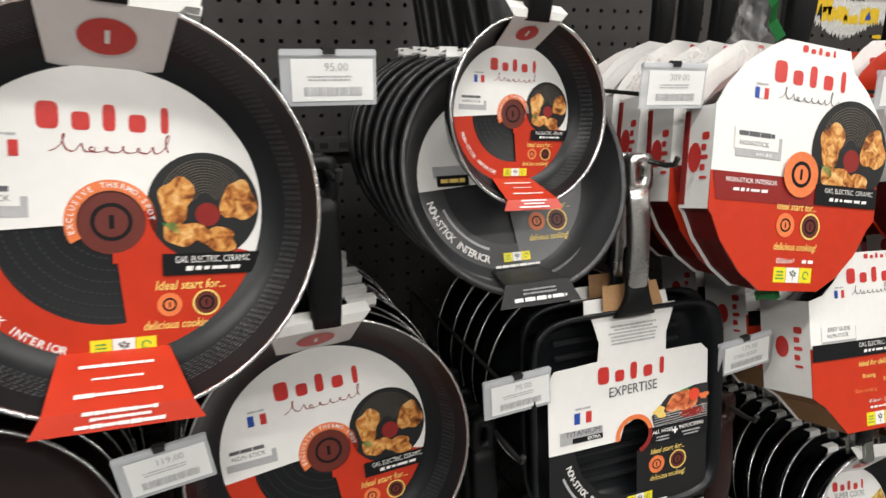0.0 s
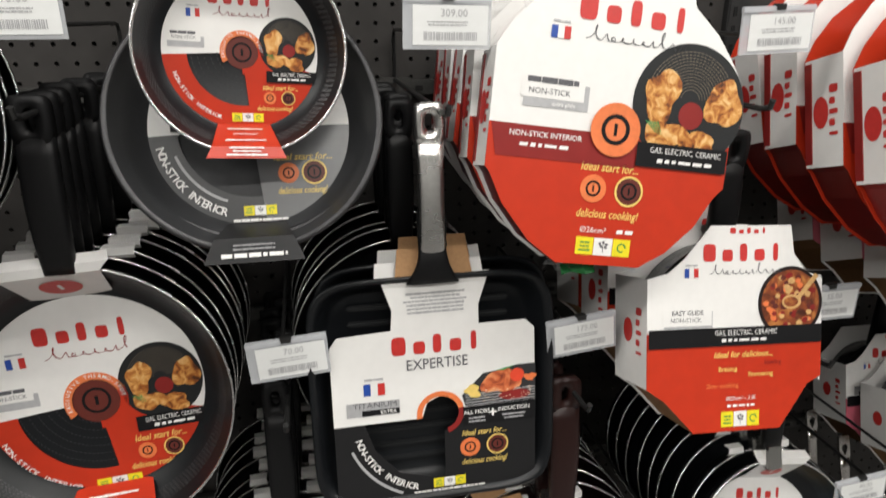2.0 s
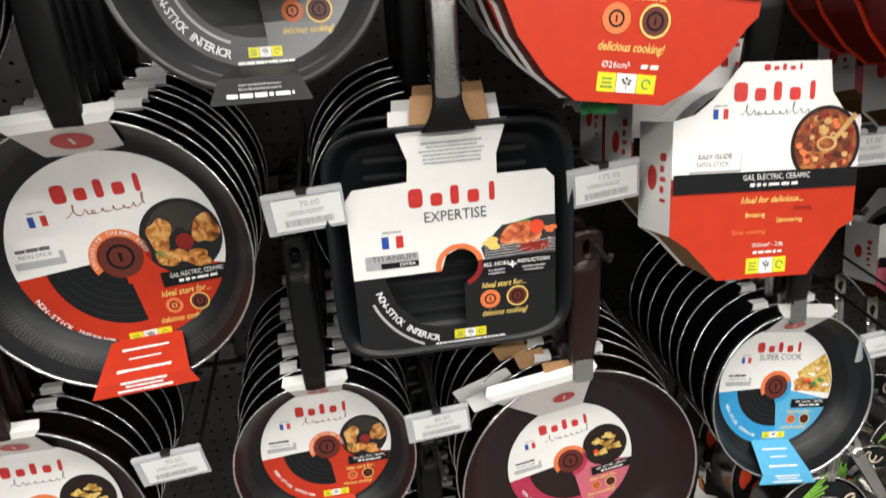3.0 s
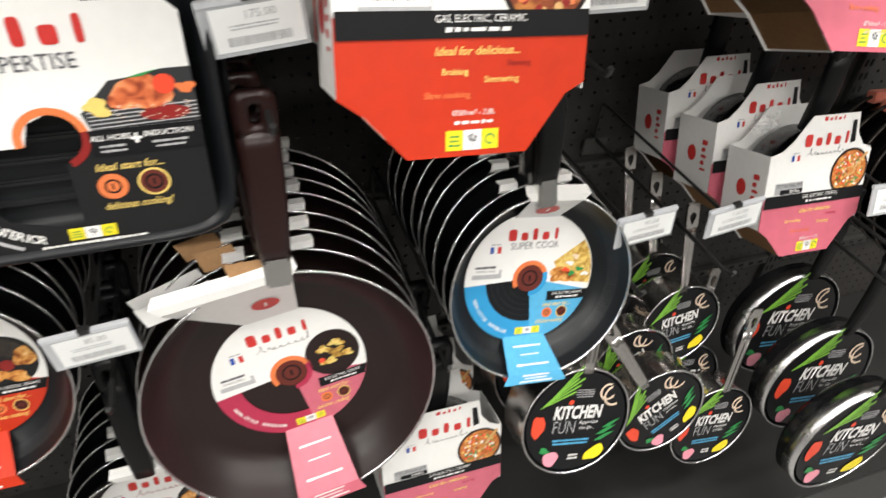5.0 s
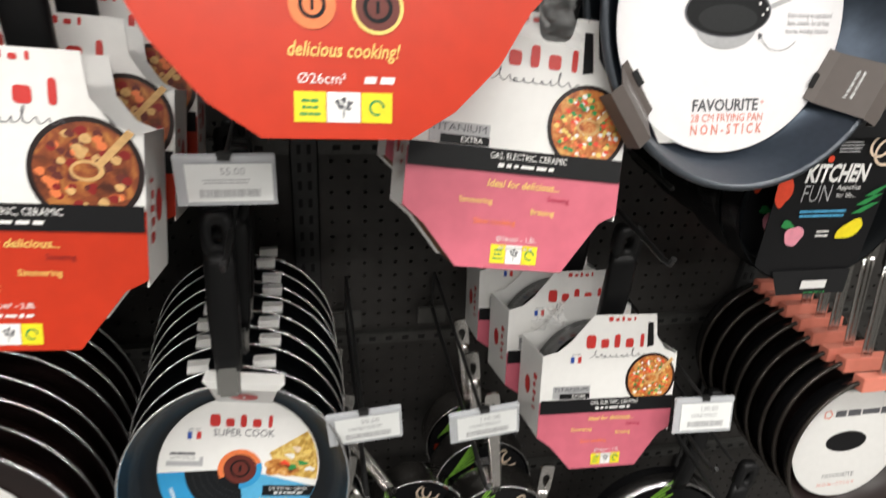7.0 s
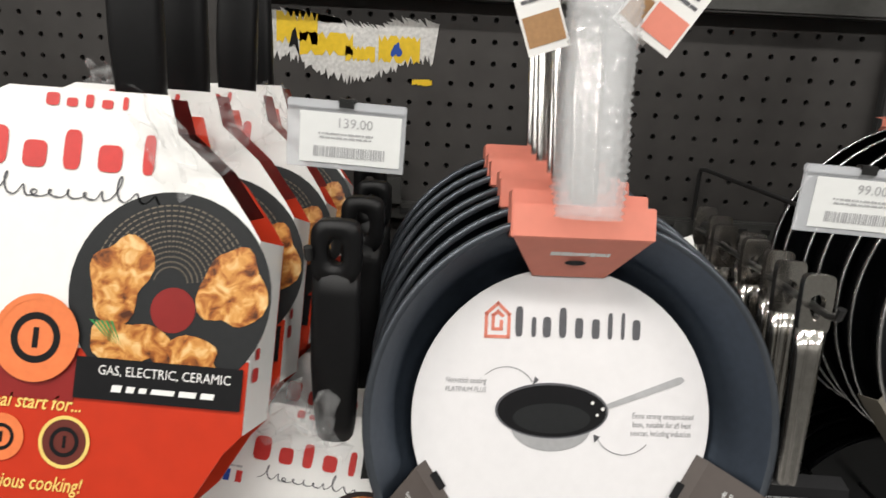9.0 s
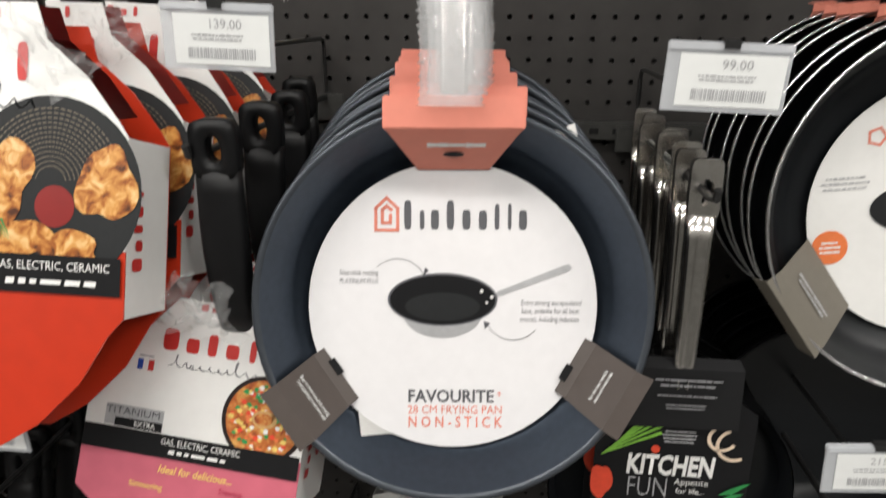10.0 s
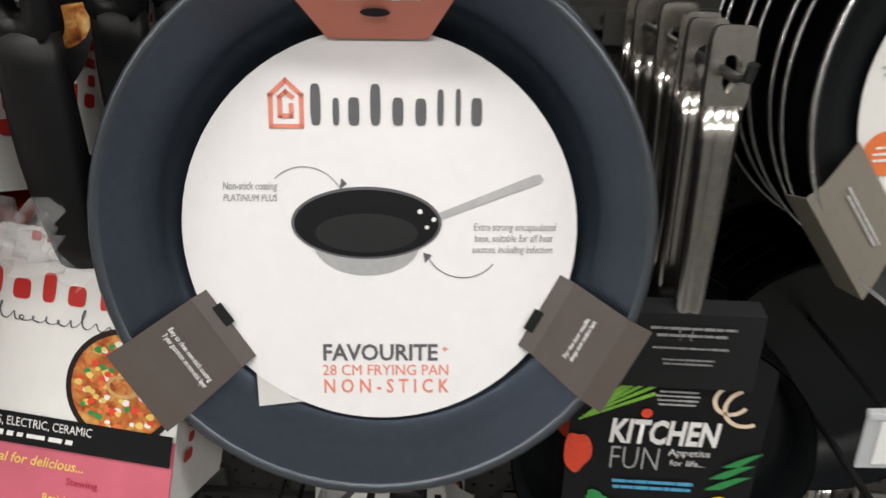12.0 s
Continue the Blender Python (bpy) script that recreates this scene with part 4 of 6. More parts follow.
def tempo_pan(R, d, m, pal, label, group, n, step, seed, Rc=0.7, hmat="bake", hl=0.165, inside="coat", outside="outside", lean=0.1, spec_tab=True, ferrule=None, base=0.78, hw=(0.026, 0.03), dz=0.0, drop=0.0, spin=0.0):
    p = pan(R, d, m, label, group, inside, outside, hmat, hl, hw, lean, True, ferrule, base, ("white", Rc * R * 0.3, Rc * R * 0.52, d - 0.004) if spec_tab else None)
    dots = bmesh.new()
    for q in range(9):
        r0 = R * (0.24 + 0.062 * q)
        nd = int(2 * math.pi * r0 / 0.0042)
        for j in range(nd):
            a0 = 360 * j / nd
            ca, sa = math.cos(radians(a0)), math.sin(radians(a0))
            sheet([(r0 * ca - 0.0012 * sa, r0 * sa + 0.0012 * ca), (r0 * ca + 0.0012 * sa, r0 * sa - 0.0012 * ca), ((r0 + 0.0008) * ca + 0.0012 * sa, (r0 + 0.0008) * sa - 0.0012 * ca), ((r0 + 0.0008) * ca - 0.0012 * sa, (r0 + 0.0008) * sa + 0.0012 * ca)], d - 0.0007, 0, dots)
    rest = stack(p, n, step, seed, dz)
    if hmat == "bakeb":
        for k, o in enumerate([p] + rest[:2]):
            q = 0.004 * k
            part("kraft_flap", strip3([(-0.046 - q, -0.010, 0.0, R - 0.004), (-0.052 - q, -0.016, 0.004, R + 0.018)]), M["kraft"], o, "brown card flap", False, Matrix.Rotation(radians(-6 * k), 4, "Y"))
            if k:
                part("card_flap", strip3([(-0.105 - q, -0.03, -0.004, R - 0.034), (-0.11 - q, -0.036, 0.0, R - 0.012)]), M["white"], o, "white card flap over the rim", False, Matrix.Rotation(radians(-7 - 5 * k), 4, "Y"))
    # the front one shows its whole card
    for ob in list(p.children):
        if ob.name.startswith("sleeve_tab"):
            bpy.data.objects.remove(ob)
    for q in range(7):
        u = (q + 0.5) / 7
        r0, y0 = R * (base + 0.09 + (0.84 - base) * u), d * (0.74 - 0.38 * u) - 0.0008
        nd = int(2 * math.pi * r0 / 0.0046)
        for j in range(nd):
            a0, a1 = 2 * math.pi * j / nd, 2 * math.pi * (j + 0.6) / nd
            dots.faces.new([dots.verts.new((rr * math.cos(aa), yy, rr * math.sin(aa))) for rr, yy, aa in ((r0, y0, a0), (r0, y0, a1), (r0 + 0.0009, y0 - 0.0008, a1), (r0 + 0.0009, y0 - 0.0008, a0))])
    if hmat == "bakeb":
        dots.free()
    else:
        tagged(part("base_dots", dots, M["dots"], p), kind="stuff")
    round_label(p, R * Rc, d, pal, R, drop, spin)
    return p


# ---- upper row: large pans ----
A1 = tempo_pan(0.146, 0.048, place(-0.014, -0.455, 1.464, 10, 6, 8), RED, "large black frying pan with a red and white round card label", "red label pans upper row", 7, 0.021, 11, 0.785, hl=0.19, drop=0.008)

grey = pan(0.117, 0.042, place(0.336, -0.381, 1.459, 22), "dark grey frying pan with a grey printed round card", "grey pans", "greycoat", "greycoat", "bake", 0.19, (0.026, 0.03), -0.06, False, None, 0.8, ("white", 0.03, 0.045, 0.038))
stack(grey, 8, 0.03, 12)
gl = part("label_card", band(0, 0, 0.024, 0.097, 0, 184, 0.0405, 40, 0.0006), M["white"], grey, "round printed card label")
part("badge_print", rect(-0.058, 0.012, 0.034, 0.012, 0.0392), M["silver"], gl)
part("badge_band", rect(-0.055, 0.003, 0.034, 0.011, 0.0388), M["blackp"], gl)
part("badge_text", words_bm(-0.055, 0.003, 0.026, 0.006, 0.0384, 4, 0.2, 0), M["gold"], gl)
gl2 = part("label_lower", band(0, 0, 0.066, 0.097, 184, 276, 0.0405, 30, 0.0006), M["dgcard"], grey)
gl3 = part("label_corner", band(0, 0, 0.024, 0.097, 276, 360, 0.0405, 30, 0.0006), M["gcard"], grey)
arc_words(gl2, "NON-STICK INTERIOR", 0.084, 194, 250, 0.0105, 0.0392, "white")
part("small_arc_text", band(0, 0, 0.072, 0.0745, 200, 250, 0.0392), M["lightink"], gl2)
part("slogan", text_bm("Ideal start for...", 0.046, -0.03, 0.009, 0.0392, 0.25, 0.01), M["gold"], gl3)
part("slogan", text_bm("delicious cooking!", 0.044, -0.062, 0.009, 0.0392, 0.25, 0.01, 0.046), M["gold"], gl3)
thermo(gl3, 0.032, -0.045, 0.009, 0.0392)
thermo(gl3, 0.056, -0.045, 0.011, 0.0392, True)
eco_strip(gl2, 0.004, -0.079, 0.03, 0.009, 0.0385)
part("info_print", words_bm(0.004, -0.088, 0.05, 0.003, 0.0385, 5, 0.2, 0), M["white"], gl2)
gt = part("label_tail", strip3([(-0.026, 0.026, 0.0405, -0.09), (-0.034, 0.034, -0.005, -0.107), (-0.043, 0.043, -0.008, -0.129)]), M["dcard"], grey, "black card tail with white symbols")
part("tail_text", words_bm(0, -0.1135, 0.046, 0.0022, -0.0078, 8, 0.2, 0, 2, 1.6), M["midink"], gt)
part("symbol_print", words_bm(0, -0.1225, 0.056, 0.0042, -0.0088, 5, 0.4, 0), M["white"], gt)
A2 = tempo_pan(0.087, 0.034, place(0.340, -0.394, 1.517, 7, 4, 7), RED, "small black frying pan with a red and white round card label", "red label pans", 1, 0.03, 13, 0.78, hl=0.2)

wpan = pan(0.150, 0.045, place(1.832, -0.33, 1.437, 6, -6), "black frying pan with a bright rim and a white round card", "white card pans", "coat", "outside", "bake", 0.19, (0.036, 0.046), 0.08, True, None, 0.8, ("salmon", 0.03, 0.046, 0.04))
wrest = stack(wpan, 7, 0.034, 14)
hcard = part("handle_card", box(-0.03, 0.03, -0.036, -0.004, 0.17, 0.222, 0.002), M["dcard"], wrest[2], "charcoal card sleeve on the handle")
part("card_text", words_bm(0.008, 0.186, 0.022, 0.0028, -0.037, 5, 0.2, 0.2, 3, 1.8), M["midink"], hcard)
wc = part("label_card", sheet(disc_pts(0.004, -0.004, 0.108, None, 56), 0.0405, 0.0007), M["white"], wpan, "white printed round card")
part("house_mark", band(-0.052, 0.06, 0.006, 0.0085, 0, 360, 0.0392, 5), M["salmon"], wc)
part("badge", sheet(disc_pts(-0.085, -0.03, 0.0145), 0.039), M["orange"], wc)
part("badge_text", words_bm(-0.085, -0.026, 0.018, 0.0024, 0.0386, 3, 0.2, 0, 3), M["white"], wc)
part("note_print", words_bm(-0.075, 0.028, 0.04, 0.002, 0.039, 4, 0.4, 0.2, 3, 2.2), M["lightink"], wc)
part("pan_print", sheet(disc_pts(-0.01, 0.0, 0.045, 0.022), 0.039), M["coatin"], wc)
part("corner_clip", strip3([(-0.034, 0.036, 0.036, -0.1), (-0.036, 0.038, 0.004, -0.138), (-0.038, 0.04, -0.004, -0.152), (-0.036, 0.038, 0.02, -0.156)]), M["olive"], wpan, "olive-grey card corner clip", False, Matrix.Rotation(radians(60), 4, "Y"))
part("clip_text", turn2(words_bm(0, 0, 0.05, 0.0026, 0, 5, 0.2, 0.2, 2, 1.8), 0, 0, 0), M["lightink"], wpan, "", False, Matrix.Rotation(radians(60), 4, "Y") @ Matrix.Translation((0, 0.013, -0.124)) @ Matrix.Rotation(radians(-40), 4, "X"))

# big pan with white card and blue-grey inside
fav = pan(0.148, 0.05, place(1.441, -0.397, 1.372, 15, 0, 5), "blue-grey frying pan with a white round card and salmon hanger", "blue-grey pans", "bluecoat", "taupelac", "steelh", 0.2, (0.02, 0.022), 0.02, False, None, 0.78, None, thick=0.008)
hang = part("card_hanger", box(-0.052, 0.052, -0.008, 0.012, 0.132, 0.156, 0.001), M["salmon"], fav, "salmon card hanger")
part("hanger_flap", strip3([(-0.051, 0.051, -0.008, 0.133), (-0.028, 0.028, 0.034, 0.104)]), M["salmon"], fav)
stack(fav, 7, 0.034, 15, 0.003, 0.6, -0.003)
part("hanger_print", words_bm(0.002, 0, 0.044, 0.0055, 0, 3, 0.05, 0), M["white"], hang, "", False, Matrix.Translation((0, 0.008, 0.1215)) @ Matrix.Rotation(radians(52), 4, "X"))
part("hanger_pan", sheet(disc_pts(0, 0, 0.008, 0.003), 0), M["blackp"], hang, "", False, Matrix.Translation((0, 0.0145, 0.115)) @ Matrix.Rotation(radians(52), 4, "X"))
FR = 0.1165
fc = part("label_card", sheet(disc_pts(0, -0.006, FR, None, 72), 0.0375, 0.0008), M["fwhite"], fav, "white printed round card")
fy = 0.0362
house = bmesh.new()
for a, b in (((-0.53, 0.48), (-0.53, 0.63)), ((-0.53, 0.63), (-0.455, 0.70)), ((-0.455, 0.70), (-0.38, 0.63)), ((-0.38, 0.63), (-0.38, 0.48)), ((-0.38, 0.48), (-0.53, 0.48)),
             ((-0.485, 0.53), (-0.485, 0.62)), ((-0.485, 0.62), (-0.455, 0.645)), ((-0.455, 0.645), (-0.425, 0.62)), ((-0.485, 0.53), (-0.43, 0.53)), ((-0.43, 0.53), (-0.43, 0.58))):
    dx, dz = b[0] - a[0], b[1] - a[1]
    q = 0.011 / math.hypot(dx, dz)
    sheet([((a[0] - dz * q - dx * q) * FR, (a[1] + dx * q - dz * q) * FR), ((a[0] + dz * q - dx * q) * FR, (a[1] - dx * q - dz * q) * FR), ((b[0] + dz * q + dx * q) * FR, (b[1] - dx * q + dz * q) * FR), ((b[0] - dz * q + dx * q) * FR, (b[1] + dx * q + dz * q) * FR)], fy, 0, house)
part("house_mark", house, M["salmon"], fc)
word = mark_bm(0.105 * FR, 0.585 * FR, 0.9 * FR, 0.2 * FR, fy, (
    (0.01, 0.055, 1.0), (0.13, 0.035, 0.66), (0.215, 0.06, 0.68), (0.335, 0.055, 1.0), (0.455, 0.06, 0.68), (0.58, 0.06, 0.66), (0.7, 0.035, 0.88), (0.8, 0.028, 0.9), (0.885, 0.06, 0.68)))
part("wordmark_print", word, M["ink"], fc)
part("pan_side_print", sheet(disc_pts(-0.07 * FR, -0.1 * FR, 0.27 * FR, 0.17 * FR, 40), fy), M["silver"], fc)
part("pan_rim_print", sheet(disc_pts(-0.07 * FR, 0.0, 0.38 * FR, 0.185 * FR, 48), fy - 0.0002), M["ink"], fc)
part("pan_inside_print", sheet(disc_pts(-0.07 * FR, -0.002 * FR, 0.365 * FR, 0.172 * FR, 48), fy - 0.0004), M["blackp"], fc)
part("pan_floor_print", sheet(disc_pts(-0.07 * FR, -0.05 * FR, 0.26 * FR, 0.1 * FR, 40), fy - 0.0006), M["coatin"], fc)
part("pan_handle_print", sheet([(0.3 * FR, 0.055 * FR), (0.305 * FR, 0.02 * FR), (0.79 * FR, 0.2 * FR), (0.82 * FR, 0.225 * FR), (0.8 * FR, 0.25 * FR), (0.77 * FR, 0.245 * FR)], fy - 0.0002), M["lightink"], fc)
part("rivet_print", sheet(disc_pts(0.2 * FR, 0.06 * FR, 0.012 * FR), fy - 0.0008), M["white"], fc)
part("rivet_print", sheet(disc_pts(0.235 * FR, -0.02 * FR, 0.01 * FR), fy - 0.0008), M["white"], fc)
part("rivet_print", sheet(disc_pts(0.27 * FR, 0.02 * FR, 0.012 * FR), fy - 0.0008), M["white"], fc)
part("note_print", text_bm("Non-stick coating", -0.65 * FR, 0.185 * FR, 0.058 * FR, fy, 0.15, 0, 0.27 * FR), M["midink"], fc)
part("note_print", text_bm("PLATINUM PLUS", -0.65 * FR, 0.125 * FR, 0.05 * FR, fy, 0.15, 0, 0.27 * FR), M["midink"], fc)
for k, (s, w) in enumerate((("Extra strong encapsulated", 0.42), ("base, suitable for all heat", 0.4), ("sources, including induction", 0.41))):
    part("note_print", text_bm(s, (0.68 - 0.005 * k) * FR, (-0.02 - 0.058 * k) * FR, 0.056 * FR, fy, 0.15, 0, w * FR), M["midink"], fc)
part("arrow_print", band(-0.38 * FR, 0.08 * FR, 0.2 * FR, 0.205 * FR, 30, 135, fy, 20), M["midink"], fc)
part("arrow_head", sheet([(-0.205 * FR, 0.165 * FR), (-0.165 * FR, 0.2 * FR), (-0.192 * FR, 0.225 * FR)], fy), M["ink"], fc)
part("arrow_print", band(0.42 * FR, -0.08 * FR, 0.2 * FR, 0.205 * FR, 205, 320, fy, 20), M["ink"], fc)
part("arrow_head", sheet([(0.215 * FR, -0.15 * FR), (0.225 * FR, -0.205 * FR), (0.262 * FR, -0.165 * FR)], fy), M["ink"], fc)
part("title_print", text_bm("FAVOURITE", -0.01 * FR, -0.69 * FR, 0.125 * FR, fy, 0, 0.022, 0.6 * FR), M["ink"], fc)
part("title_plus", text_bm("+", 0.33 * FR, -0.67 * FR, 0.07 * FR, fy), M["salmon"], fc)
part("title_print", text_bm("28 CM FRYING PAN", 0.02 * FR, -0.785 * FR, 0.085 * FR, fy, 0, 0.0, 0.66 * FR), M["salmon"], fc)
part("title_print", text_bm("N O N - S T I C K", 0.02 * FR, -0.875 * FR, 0.11 * FR, fy, 0, 0.012, 0.66 * FR), M["salmon"], fc)
slip = bmesh.new()
slip.faces.new([slip.verts.new(v) for v in ((-0.078, 0.0403, -0.088), (-0.044, 0.0403, -0.1125), (-0.0735, 0.027, -0.1105))])
bmesh.ops.solidify(slip, geom=slip.faces[:], thickness=0.0005)
part("loose_slip", slip, M["white"], fav, "white paper slip")
part("paper_corner", sheet([(0.062, 0.128), (0.094, 0.14), (0.105, 0.098)], 0.03, 0.0008), M["white"], fav, "white paper corner")
for sgn in (-1, 1):
    tip = Matrix.Rotation(radians(-61 if sgn > 0 else 56), 4, "Y")
    clip = part("corner_clip", strip3([(-0.025, 0.025, 0.036, -0.109), (-0.0255, 0.0255, 0.031, -0.118), (-0.026, 0.026, -0.0065, -0.143), (-0.0265, 0.0265, -0.009, -0.1565), (-0.0255, 0.0255, 0.004, -0.1605)]), M["taupe"], fav, "taupe card corner clip", False, tip)
    part("clip_tongue", box(-0.014, 0.0, 0.0335, 0.0345, -0.112, -0.106), M["dcard"], clip, "", False, tip)
    lines = ("For the best results,", "always cook medium heat.") if sgn > 0 else ("Easy to clean non-stick coating", "3 year guarantee on non-stick layer")
    for k, s in enumerate(lines):
        part("clip_text", text_bm(s, 0.001 * k, 0.003 - 0.0048 * k, 0.0046, 0, 0.15, 0.01, 0.027 if sgn > 0 else 0.038), M["paper"], clip, "", False, tip @ Matrix.Translation((0, 0.0095, -0.1312)) @ Matrix.Rotation(radians(-56), 4, "X"))

# bubble wrap over the raised handles
for k in range(3):
    wrap = thing("bubble_wrap", "clear bubble wrap wound round a raised pan handle", "wrapping", "bubble wraps", place(1.437 + 0.002 * k, -0.385 + 0.034 * k, 1.52, 6))
    bm = bmesh.new()
    nz, na = 100, 48
    gv = [[None] * na for _ in range(nz)]
    rn = random.Random(20 + k)
    for i in range(nz):
        for j in range(na):
            a = 2 * math.pi * j / na
            r = 0.0200 + 0.0010 * math.sin(i * 0.13 + a) + 0.0022 * max(0, math.cos(i * 1.57) * math.cos(j * 1.57 + (i // 4) * 1.57)) + rn.uniform(-0.0007, 0.0007)
            gv[i][j] = bm.verts.new((r * 1.08 * math.cos(a), r * 0.7 * math.sin(a), 0.24 * i / nz))
    for i in range(nz - 1):
        for j in range(na):
            bm.faces.new((gv[i][j], gv[i][(j + 1) % na], gv[i + 1][(j + 1) % na], gv[i + 1][j]))
    part("wrap", bm, M["bubble"], wrap, "", True)
# hang cards beside the wrapped handles
for k, (x, z, ro, c2) in enumerate(((1.395, 1.64, -20, "kraft"), (1.485, 1.645, 33, "salmon"), (1.472, 1.652, 38, "kraft"))):
    tagc = thing("hang_card", "white printed hang card tied to a pan handle", "hang card", "hang cards", place(x, -0.36 + 0.006 * k, z + 0.012, 4, ro) @ Matrix.Diagonal((0.85, 1, 0.85, 1)))
    cd = part("card", box(-0.017, 0.017, -0.0005, 0.0005, -0.03, 0.03), M["white"], tagc)
    part("photo", rect(0, -0.012, 0.03, 0.024, -0.0009), M[c2], cd)
    part("text_print", words_bm(0, 0.018, 0.026, 0.004, -0.0009, 3, 0.1, 0, 2), M["ink"], cd)

# ---- cartons ----
BIG = ((-0.28, 1.0), (0.5, 1.0), (0.56, 0.84), (0.78, 0.68), (0.94, 0.5), (1.0, 0.42), (1.0, -0.38), (0.92, -0.46), (0.78, -0.68), (0.56, -0.88), (0.34, -1.0), (-0.36, -1.0), (-0.6, -0.86), (-0.84, -0.62), (-0.96, -0.42), (-1.0, -0.38), (-1.0, 0.42), (-0.9, 0.58), (-0.72, 0.76), (-0.46, 0.92))
SMALL = ((-0.3, 1.0), (0.62, 1.0), (0.66, 0.72), (0.8, 0.55), (1.0, 0.47), (1.0, -0.5), (0.84, -0.58), (0.52, -1.0), (-0.48, -1.0), (-0.8, -0.68), (-1.0, -0.55), (-1.0, 0.5), (-0.78, 0.55), (-0.6, 0.68))


def cut(pts, z, upper):
    """The part of a closed outline above or below a level."""
    out = []
    for (xa, za), (xb, zb) in zip(pts, list(pts[1:]) + [pts[0]]):
        ia, ib = (za >= z) == upper, (zb >= z) == upper
        if ia:
            out.append((xa, za))
        if ia != ib:
            u = (z - za) / (zb - za)
            out.append((xa + (xb - xa) * u, z))
    return out


def carton(m, w, h, d, shape, low, low2, split, label, group, seed, n, step, kind, at=(0, 0, 0), dx=0.0, side="left"):
    """An open-sided carton: shaped front and back, plain sides, a pan inside and its handle out of the top."""
    hw, hh = w / 2, h / 2
    pts = [(x * hw, z * hh) for x, z in shape]
    c = thing("pan_carton", label, "carton", group, m)
    t = 0.0012
    up = part("front_panel", sheet(cut(pts, split * hh, True), 0, t), M["white"], c)
    lo = part("front_panel", sheet(cut(pts, split * hh, False), 0, t), M[low], c)
    part("back_panel", sheet(pts, d, t), M["red" if side == "right" else "white"], c)
    zs = [z for x, z in pts if abs(abs(x) - hw) < 1e-6]
    z0, z1 = min(zs), max(zs)
    sides = {}
    for sgn in (-1, 1):
        k = t * 0.5 * sgn
        s_up = part("side_panel", box(min(sgn * hw, sgn * hw - 2 * k), max(sgn * hw, sgn * hw - 2 * k), 0.0002, d - t, z0, z1), M["white"], c)
        sides[sgn] = s_up
    # kraft lining of the lower corners
    for sgn in (-1, 1):
        if side == "right" and sgn > 0:
            continue
        corner = sorted([p for p in pts if p[0] * sgn > 0 and p[1] < z0 + 1e-6], key=lambda p: -p[1])
        bm = bmesh.new()
        vs = [(bm.verts.new((x, 0.001, z)), bm.verts.new((x * 0.97, d - 0.002, z * 0.98))) for x, z in corner]
        for a, b in zip(vs, vs[1:]):
            bm.faces.new((a[0], a[1], b[1], b[0]))
        bmesh.ops.solidify(bm, geom=bm.faces[:], thickness=0.001)
        part("corner_flap", bm, M["dred" if kind == "pan" else "kraft"], c, "dark red card lining" if kind == "pan" else "bare brown card")
    # the pan within, its mouth to the back
    inner, outer = fry_profile(min(hw, hh) * 0.93, d * 0.6, 0.86)
    part("pan_body", lathe(outer, 40), M["outside"], c, "black pan", True, Matrix.Translation((0, d * 0.25, -0.004)))
    part("pan_handle", handle_bm(0, 0.17, 0.028, 0.034, 0.018, 0.03, 0.013, 0.004), M["bake"], c, "black handle", True, m.inverted() @ Matrix.Translation((at[0], at[1] + 0.005, at[2] - 0.15)))
    f = -t - 0.0006
    low_by = -0.07 if kind == "soup" else 0.0
    sgn = 1 if side == "right" else -1
    if side == "right":
        # dark red lining folded at the upper corner
        edge = [(0.5, 0.985), (0.56, 0.84), (0.78, 0.68), (0.94, 0.5)]
        bm = bmesh.new()
        vs = [(bm.verts.new((x * hw, -0.001, z * hh)), bm.verts.new((x * hw + 0.004, d * 0.3, z * hh + 0.004))) for x, z in edge]
        for a, b in zip(vs, vs[1:]):
            bm.faces.new((a[0], a[1], b[1], b[0]))
        bmesh.ops.solidify(bm, geom=bm.faces[:], thickness=0.0008)
        part("corner_fold", bm, M["dred"], c, "dark red card lining")
    if kind == "pan" and side != "right":
        # dark lining seen through the open upper corner
        edge = [(-0.3, 0.975), (-0.47, 0.9), (-0.72, 0.745), (-0.9, 0.565)]
        bm = bmesh.new()
        vs = [(bm.verts.new((x * hw, 0.001, z * hh)), bm.verts.new((x * hw + 0.006, d * 0.9, z * hh - 0.012))) for x, z in edge]
        for a, b in zip(vs, vs[1:]):
            bm.faces.new((a[0], a[1], b[1], b[0]))
        bmesh.ops.solidify(bm, geom=bm.faces[:], thickness=0.0008)
        part("corner_fold", bm, M["dred"], c, "dark red card lining")
    for q in (-1, 1):
        xs = q * (hw + 0.0004) + (0.0006 * q)
        ov = sheet(disc_pts(0, 0, h * (0.036 if kind == "pan" else 0.045), h * (0.058 if kind == "pan" else 0.06), 28), 0)
        if side != "right" or q < 0:
            part("oval_mark", ov, M["logo"], sides[q], "", False, Matrix.Translation((xs, d * 0.55, (z0 + z1) / 2)) @ Matrix.Rotation(radians(-90 if q < 0 else 90), 4, "Z"))
        lg = logo_bm(0, 0, h * (0.2 if kind == "pan" else 0.25), h * (0.04 if kind == "pan" else 0.055), 0)
        part("logo_print", lg, M["logo"], sides[q], "", False, Matrix.Translation((xs, d * 0.22, (z0 + z1) / 2)) @ Matrix.Rotation(radians(-90 if q < 0 else 90), 4, "Z") @ Matrix.Rotation(radians(90 if q < 0 else -90), 4, "Y"))
